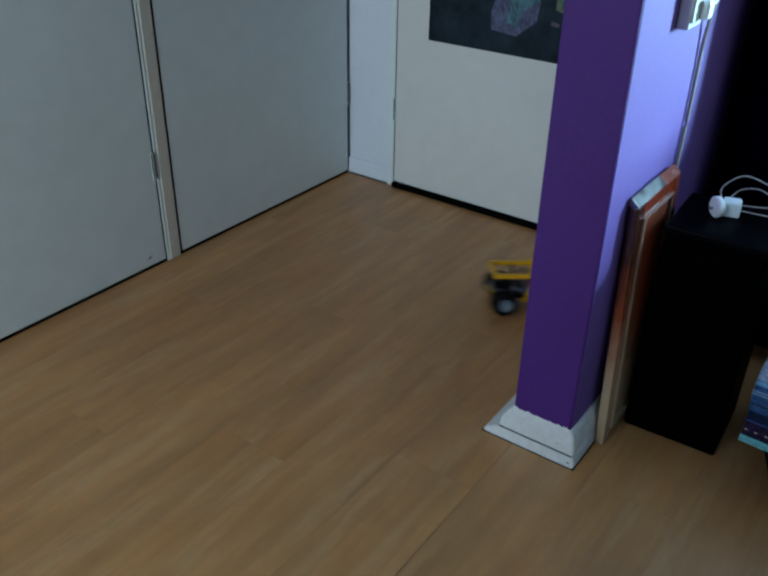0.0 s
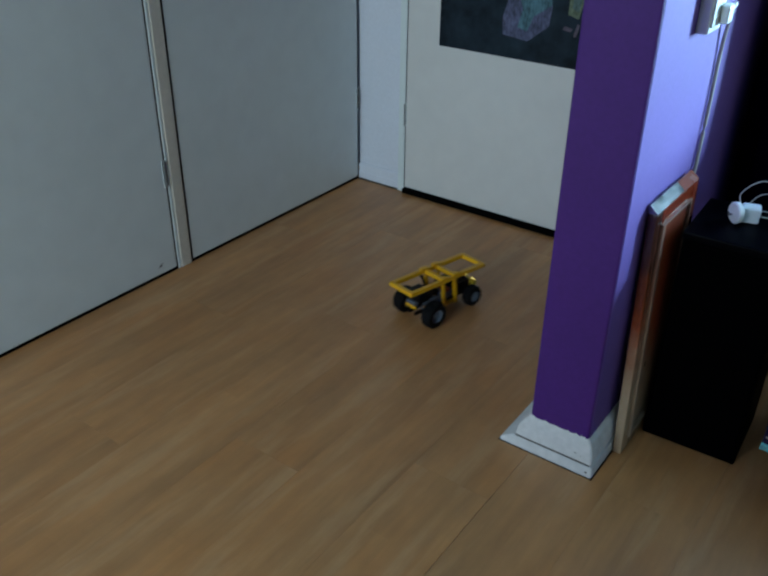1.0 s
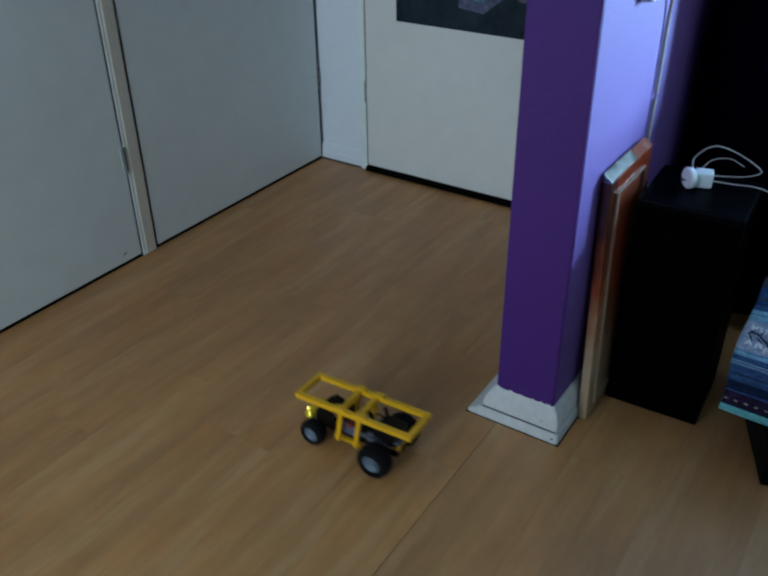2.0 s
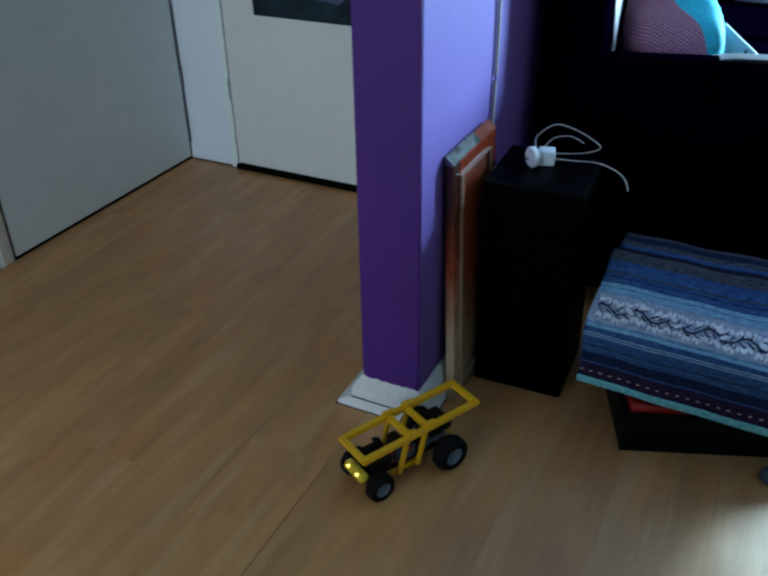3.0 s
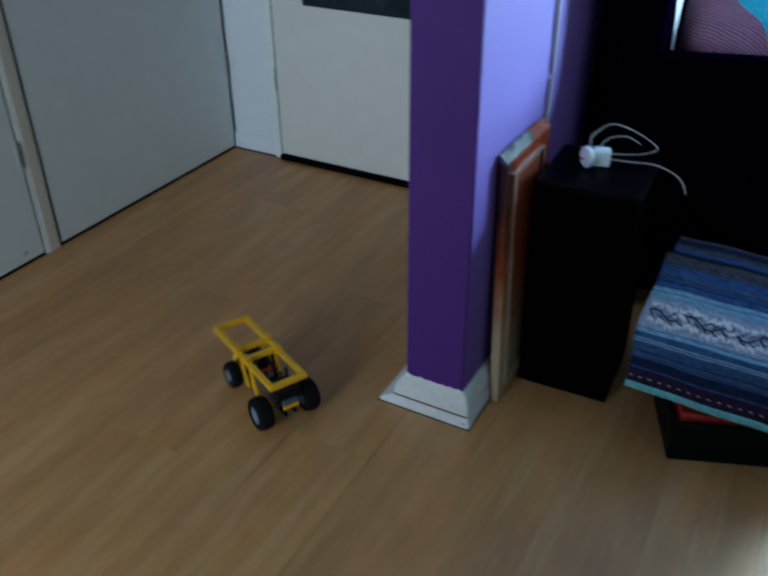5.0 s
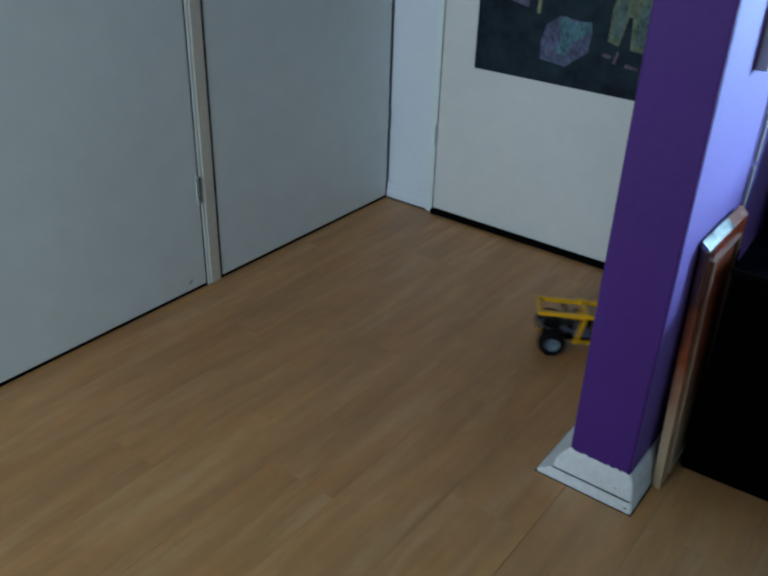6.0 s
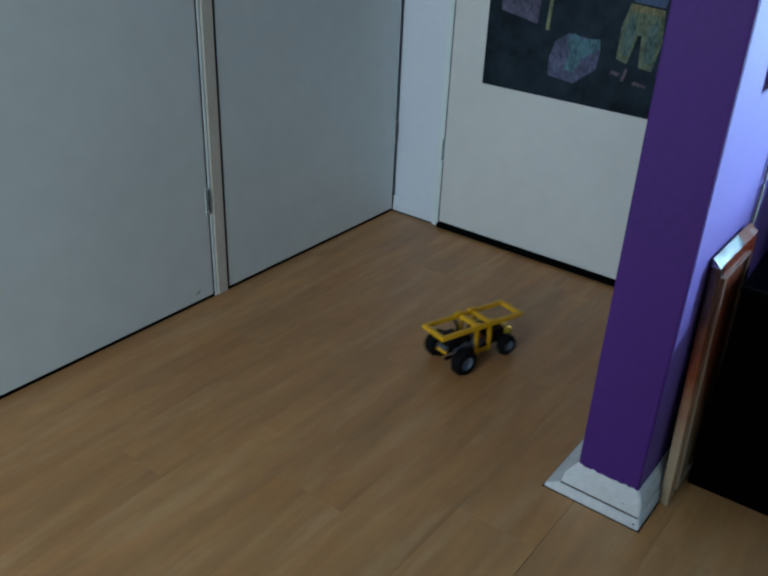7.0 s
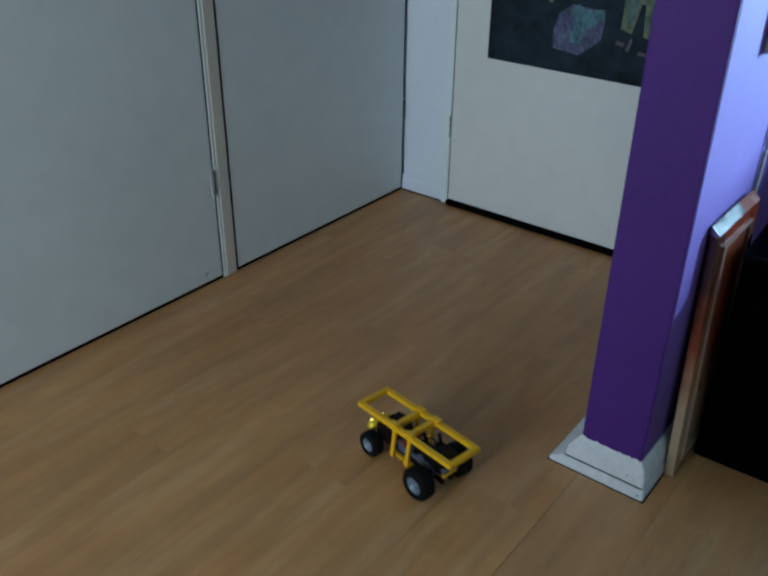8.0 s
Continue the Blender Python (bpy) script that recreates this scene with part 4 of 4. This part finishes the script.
for x0, x1, y0, y1 in ((-0.006, cw + 0.006, -0.006, 0), (-0.006, cw + 0.006, cd, cd + 0.006), (-0.006, 0, 0, cd), (cw, cw + 0.006, 0, cd)):
    part("crate_rim", box_bm(x0, x1, y0, y1, chh - 0.014, chh, 0.002), CRATE, crate)
part("lid", box_bm(0.012, cw - 0.012, 0.012, cd - 0.012, chh - 0.022, chh + 0.012, 0.008, 3), RED, crate, "red plastic lid")


# ---- toy car ----
R_REAR, R_FRONT, BASE = 0.0402, 0.0325, 0.1738
Y_REAR, Y_FRONT, TOP_Z, TOP_X0, TOP_X1, TOP_Y, TOP_TILT = 0.0765, 0.0605, 0.1310, -0.067, 0.235, 0.0463, 1.7


def wheel(name, radius, width, side, m, parent):
    w = new(name)
    w.parent = parent
    w.matrix_basis = m
    h = width / 2
    tyre = lathe([(radius * 0.52, -h), (radius * 0.84, -h), (radius * 0.97, -h * 0.72), (radius, -h * 0.3), (radius, h * 0.3), (radius * 0.97, h * 0.72), (radius * 0.84, h), (radius * 0.52, h)], 40)
    for v in tyre.verts:   # tread blocks
        rr = math.hypot(v.co.x, v.co.z)
        if rr > radius * 0.95:
            k = 1 - 0.045 * (int((math.atan2(v.co.z, v.co.x) / (2 * math.pi) + 1) * 20) % 2)
            v.co.x *= k
            v.co.z *= k
    part("tyre", tyre, TYRE, w)
    r0 = radius * 0.52
    rim = lathe([(r0, -h * 0.9), (r0, h * 0.9), (r0 * 0.86, h * 0.9), (r0 * 0.80, h * 0.35), (r0 * 0.34, h * 0.30), (r0 * 0.30, h * 0.75), (r0 * 0.16, h * 0.75), (r0 * 0.16, -h * 0.75),
                 (r0 * 0.30, -h * 0.75), (r0 * 0.34, -h * 0.30), (r0 * 0.80, -h * 0.35), (r0 * 0.86, -h * 0.9)], 28)
    part("rim", rim, RIM, w, "pale grey-blue wheel rim", True)
    for k in range(3):
        part("spoke", box_bm(r0 * 0.3, r0 * 0.84, -h * 0.6, h * 0.6, -0.0022, 0.0022, 0.0006), RIM, w).rotation_euler = (0, 2 * math.pi * k / 3, 0)
    return w


car = empty("toy_car", "yellow and black plastic brick-built toy buggy with open top frame", "toy car")
car_wheels = []
for nm, x, y, r, wd in (("rear_wheel", 0, Y_REAR - 0.0175, R_REAR, 0.035), ("rear_wheel", 0, -Y_REAR + 0.0175, R_REAR, 0.035),
                        ("front_wheel", BASE, Y_FRONT - 0.0140, R_FRONT, 0.028), ("front_wheel", BASE, -Y_FRONT + 0.0140, R_FRONT, 0.028)):
    car_wheels.append((wheel(nm, r, wd, 1 if y > 0 else -1, pose(x, y, r), car), x, y, r))
part("rear_axle", lathe([(0.0, -0.048), (0.003, -0.048), (0.003, 0.048), (0.0, 0.048)], 8), GREYBRICK, car).location = (0, 0, R_REAR)
part("front_axle", lathe([(0.0, -0.036), (0.003, -0.036), (0.003, 0.036), (0.0, 0.036)], 8), GREYBRICK, car).location = (BASE, 0, R_FRONT)
chassis = bmesh.new()
add_box(chassis, -0.030, BASE + 0.012, -0.016, -0.008, 0.028, 0.037, bevel=0.001)
add_box(chassis, -0.030, BASE + 0.012, 0.008, 0.016, 0.028, 0.037, bevel=0.001)
add_box(chassis, 0.02, 0.06, -0.016, 0.016, 0.036, 0.052, bevel=0.001)
add_box(chassis, BASE - 0.03, BASE + 0.008, -0.018, 0.018, 0.036, 0.050, bevel=0.001)
for k in range(5):
    add_box(chassis, 0.066 + 0.008 * k, 0.070 + 0.008 * k, -0.017, 0.017, 0.0365, 0.0405)
part("chassis", chassis, DARKBRICK, car, "dark brown brick chassis beams")
motor = box_bm(-0.018, 0.052, -0.017, 0.017, 0.0525, 0.074, 0.002)
add_box(motor, 0.052, 0.064, -0.012, 0.012, 0.056, 0.076, bevel=0.001)
part("motor", motor, DARKBRICK, car, "dark motor block")
bat = box_bm(0.062, 0.112, -0.022, 0.022, 0.0415, 0.070, 0.002)
part("battery_pack", bat, material("blue_grey_plastic", (0.07, 0.085, 0.14), 0.35, vary=0.1, scale=30), car, "blue-grey battery block")
part("steering_column", tube([(0.118, 0, 0.045), (0.112, 0.004, 0.075), (0.104, 0.008, 0.100)], 0.004), REDBRICK, car, "red-brown lever")
part("driver_block", box_bm(0.096, 0.116, -0.012, 0.012, 0.071, 0.104, 0.003), BLACKBRICK, car)
part("lever_arm", tube([(0.125, -0.014, 0.07), (0.135, -0.016, 0.095), (0.150, -0.010, 0.108)], 0.0045), DARKBRICK, car, "dark brown lever")
part("red_cross_beam", box_bm(0.080, 0.092, -0.030, 0.030, 0.0705, 0.082, 0.001), REDBRICK, car, "red-brown cross beam")
for y in (-0.026, 0.026):
    part("side_beam", box_bm(0.056, 0.128, y - 0.004, y + 0.004, 0.024, 0.033, 0.001), YELLOW, car, "yellow lower side beam")
    for k in range(6):
        part("beam_stud", lathe([(0.0, -0.0006), (0.0027, -0.0006), (0.0027, 0.0006), (0.0, 0.0006)], 10), DARKBRICK, car).location = (0.064 + k * 0.0112, y + (0.0044 if y > 0 else -0.0044), 0.0285)
part("grey_pushrod", box_bm(-0.012, 0.060, 0.024, 0.029, 0.060, 0.068, 0.001), GREYBRICK, car, "light grey push rod")
part("grey_pushrod", box_bm(-0.012, 0.060, -0.029, -0.024, 0.060, 0.068, 0.001), GREYBRICK, car, "light grey push rod")
# rear plate
part("rear_plate", box_bm(-0.036, -0.031, -0.020, 0.020, 0.052, 0.061, 0.001), YELLOW, car, "yellow rear plate")
part("rear_block", box_bm(-0.036, -0.023, -0.017, 0.017, 0.0615, 0.074, 0.002), GREYBRICK, car, "pale grey rear block")
# front bumper with two bright spots drawn as emission
bump = lathe([(0.0, -0.030), (0.011, -0.030), (0.0125, -0.027), (0.0125, 0.027), (0.011, 0.030), (0.0, 0.030)], 24)
part("bumper", bump, GOLD, car, "glossy amber rounded bumper", True).location = (BASE + 0.026, 0, 0.055)
part("bumper_bracket", box_bm(BASE + 0.004, BASE + 0.022, -0.012, 0.012, 0.040, 0.056, 0.001), DARKBRICK, car)
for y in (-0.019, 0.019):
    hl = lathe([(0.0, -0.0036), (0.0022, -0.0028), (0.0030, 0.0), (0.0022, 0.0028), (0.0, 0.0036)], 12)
    part("bumper_spot", hl, AMBER_SPOT, car, "emissive amber bright spot on the bumper", True).matrix_basis = pose(BASE + 0.0355, y * 0.85, 0.0625, 0, 0, 0)
for k, (x, y, z0, z1, lx, ly) in enumerate(((0.040, 0.020, 0.098, 0.122, -0.012, 0.006), (0.014, -0.018, 0.098, 0.120, 0.010, -0.004), (0.050, -0.010, 0.090, 0.124, 0.014, 0.010))):
    part("linkage_lever", tube([(x, y, z0 - 0.01), (x + lx * 0.4, y + ly * 0.3, (z0 + z1) / 2), (x + lx, y + ly, z1)], 0.0042), BLACKBRICK, car, "black linkage lever")
for x, y, r in ((0.034, 0.0215, 0.013), (0.012, 0.0215, 0.009), (0.034, -0.0215, 0.013)):
    part("gear", lathe([(0.0, -0.003), (r, -0.003), (r, 0.003), (0.0, 0.003)], 16), GREYBRICK, car, "grey gear wheel").location = (x, y, 0.062)
for k in range(4):
    for y in (-0.012, 0.012):
        part("stud", lathe([(0.0, 0.0), (0.0042, 0.0), (0.0042, 0.0032), (0.0, 0.0032)], 12, "z"), DARKBRICK, car).location = (BASE - 0.037 + 0.011 * k, y, 0.0822)
part("wire", tube([(0.110, 0.014, 0.066), (0.125, 0.022, 0.080), (0.140, 0.018, 0.086), (0.150, 0.004, 0.084)], 0.0016), REDBRICK, car, "thin red wire")
part("wire", tube([(0.066, -0.012, 0.070), (0.050, -0.020, 0.090), (0.030, -0.014, 0.101), (0.010, -0.004, 0.0995)], 0.0016), BLACKBRICK, car)
part("front_block", box_bm(BASE - 0.045, BASE + 0.004, -0.029, 0.029, 0.0505, 0.082, 0.003), DARKBRICK, car, "dark brown front block")
part("rear_gearbox", box_bm(-0.030, 0.024, -0.028, 0.028, 0.0745, 0.098, 0.003), BLACKBRICK, car, "black gearbox block")

top = new("top_frame")
top.parent = car
tagged(top, "yellow open rectangular top frame")
BAR = 0.0122
for nm, b in (("long_rail", (TOP_X0, TOP_X1, TOP_Y - BAR, TOP_Y)), ("long_rail", (TOP_X0, TOP_X1, -TOP_Y, -TOP_Y + BAR)),
              ("end_bar", (TOP_X0, TOP_X0 + BAR, -TOP_Y + BAR, TOP_Y - BAR)), ("end_bar", (TOP_X1 - BAR, TOP_X1, -TOP_Y + BAR, TOP_Y - BAR)),
              ("cross_bar", (0.062, 0.062 + BAR, -TOP_Y + BAR, TOP_Y - BAR)), ("cross_bar", (0.108, 0.108 + BAR, -TOP_Y + BAR, TOP_Y - BAR))):
    part(nm, box_bm(*b, -BAR, 0, 0.0012), YELLOW, top)
for y in (-TOP_Y + BAR / 2, TOP_Y - BAR / 2):
    for x0, x1 in ((0.05, 0.075), (0.10, 0.125)):
        part("rail_block", box_bm(x0, x1, y - BAR / 2 - 0.001, y + BAR / 2 + 0.001, 0.0005, 0.0055, 0.001), YELLOW, top)
car_struts = []
for sx in (0.068, 0.116):
    for y in (-0.0345, 0.0345):
        st = part("strut", box_bm(-0.0052, 0.0052, -0.0032, 0.0032, 0, TOP_Z - BAR - 0.030, 0.001), YELLOW, car, "yellow swinging strut")
        st.location = (sx, y, 0.026)
        car_struts.append((st, sx, y))

CAR = [  # seconds, rear axle on the floor (x, y), heading in degrees, slide of the top frame
    (0, -0.481, 0.531, 40.6, 0.034),
    (0.1, -0.398, 0.599, 30.8, 0.012),
    (0.2, -0.395, 0.602, 29.4, -0.006),
    (0.3, -0.428, 0.585, 28.4, -0.008),
    (0.6, -0.544, 0.538, 39.1, -0.012),
    (0.8, -0.623, 0.459, 58.1, -0.010),
    (1, -0.683, 0.330, 77.9, -0.010),
    (1.2, -0.697, 0.218, 97.7, -0.012),
    (1.5, -0.640, -0.017, 121.1, -0.012),
    (1.75, -0.492, -0.186, 150.9, -0.012),
    (2, -0.299, -0.238, 180.9, -0.014),
    (2.3, -0.086, -0.146, 211.5, -0.017),
    (2.5, -0.030, -0.109, 223.6, -0.027),
    (2.7, 0.034, -0.065, 240.8, -0.030),
    (2.9, 0.041, -0.059, 241.7, -0.025),
    (3, 0.041, -0.056, 241.5, -0.023),
    (3.2, 0.054, -0.042, 241.5, -0.025),
    (3.5, 0.103, 0.052, 253.0, -0.030),
    (3.7, 0.129, 0.127, 263.0, -0.018),
    (3.8, 0.130, 0.151, 266.4, 0.018),
    (4, 0.111, 0.069, 254.3, 0.023),
    (4.1, 0.091, -0.000, 242.2, 0.024),
    (4.2, 0.068, -0.046, 232.3, 0.028),
    (4.5, -0.069, -0.165, 205.0, 0.027),
    (4.6, -0.135, -0.183, 194.7, 0.028),
    (4.8, -0.268, -0.186, 173.9, 0.034),
    (5, -0.391, -0.157, 153.2, 0.034),
    (5.2, -0.516, -0.062, 126.1, 0.030),
    (5.5, -0.636, 0.150, 95.2, 0.030),
    (5.75, -0.616, 0.370, 64.4, 0.030),
    (5.95, -0.498, 0.494, 37.1, 0.026),
    (6.1, -0.403, 0.534, 23.6, 0.004),
    (6.3, -0.430, 0.513, 25.4, -0.006),
    (6.5, -0.503, 0.478, 36.4, -0.006),
    (6.8, -0.606, 0.381, 57.9, -0.006),
    (7, -0.682, 0.284, 73.0, -0.006),
    (7.3, -0.683, 0.078, 106.3, -0.008),
    (7.5, -0.647, -0.015, 119.9, -0.008),
    (7.8, -0.491, -0.185, 153.1, -0.008),
    (8, -0.383, -0.235, 169.3, -0.010),
]

def glide(rows, t):
    """Smooth values between the rows (seconds, values...)."""
    k = 0
    while k < len(rows) - 2 and rows[k + 1][0] <= t:
        k += 1
    a, b = rows[k], rows[k + 1]
    p, q = rows[max(k - 1, 0)], rows[min(k + 2, len(rows) - 1)]
    h = b[0] - a[0]
    u = (t - a[0]) / h
    out = []
    for i in range(1, len(a)):
        ma = (b[i] - p[i]) / (b[0] - p[0]) * h
        mb = (q[i] - a[i]) / (q[0] - a[0]) * h
        out.append(a[i] * (2 * u ** 3 - 3 * u ** 2 + 1) + ma * (u ** 3 - 2 * u ** 2 + u) + b[i] * (3 * u ** 2 - 2 * u ** 3) + mb * (u ** 3 - u ** 2))
    return out


def motions():
    times = [k / 10 for k in range(81)]
    states = [glide(CAR, t) for t in times]
    walk(car, [(t, pose(x, y, 0.0004, 0, 0, a)) for t, (x, y, a, s) in zip(times, states)])
    walk(top, [(t, pose(s, 0, TOP_Z - 0.004 * (s / 0.03) ** 2, 0, TOP_TILT, 0)) for t, (x, y, a, s) in zip(times, states)])
    reach = TOP_Z - BAR - 0.030
    for st, sx, sy in car_struts:
        walk(st, [(t, pose(sx, sy, 0.026, 0, math.degrees(math.atan2(s, reach)), 0)) for t, (x, y, a, s) in zip(times, states)])
    for w, wx, wy, r in car_wheels:
        spin, rows, last = 0.0, [], None
        for t, (x, y, a, s) in zip(times, states):
            c, sn = math.cos(radians(a)), math.sin(radians(a))
            at = Vector((x - sn * wy, y + c * wy))
            if last is not None:
                step = (at - last).dot(Vector((c, sn))) / r
                spin += max(-1.45, min(1.45, step))
            last = at
            rows.append((t, pose(wx, wy, r) @ Matrix.Rotation(spin, 4, "Y")))
        walk(w, rows)


# ---- floor boards ----
floor = tagged(new("floor"), "oak-look laminate floor boards", kind="structure")
part("underlay", box_bm(LX - 0.085, ROOM_X1, ROOM_Y0, FAR_Y, -0.05, -0.0085), SUBFLOOR, floor)
SEAM, BW, BL = -0.152, 0.1935, 1.286
board_mesh = finish("floor_board", box_bm(0.0001, BW - 0.0001, 0.0001, BL - 0.0001, -0.008, 0, 0.0002, 1), FLOOR)
narrow_mesh = finish("floor_board", box_bm(0.0008, BW - 0.0001, 0.0001, BL - 0.0001, -0.008, 0, 0.0006, 1), FLOOR)
k0 = int(math.floor((LX - 0.1 - SEAM) / BW))
k = k0
while SEAM + k * BW < ROOM_X1:
    xa = SEAM + k * BW
    low = ROOM_Y0 if xa < SW_X1 + 0.12 else NEAR_Y - 0.12
    high = BY + 0.12 if xa + BW < PX0 else FAR_Y
    y = ROOM_Y0 - ((k * 0.43) % 1.0) * BL
    while y < high:
        y0, y1 = max(y, low), min(y + BL, high)
        if y1 - y0 > 0.02:   # boards are cut to length at the walls
            ob = new("floor_board", narrow_mesh if k == 0 else board_mesh)
            ob.parent = floor
            ob.matrix_basis = Matrix.Translation((xa, y0, 0)) @ Matrix.Diagonal((1, (y1 - y0) / BL, 1, 1))
        y += BL
    k += 1

motions()
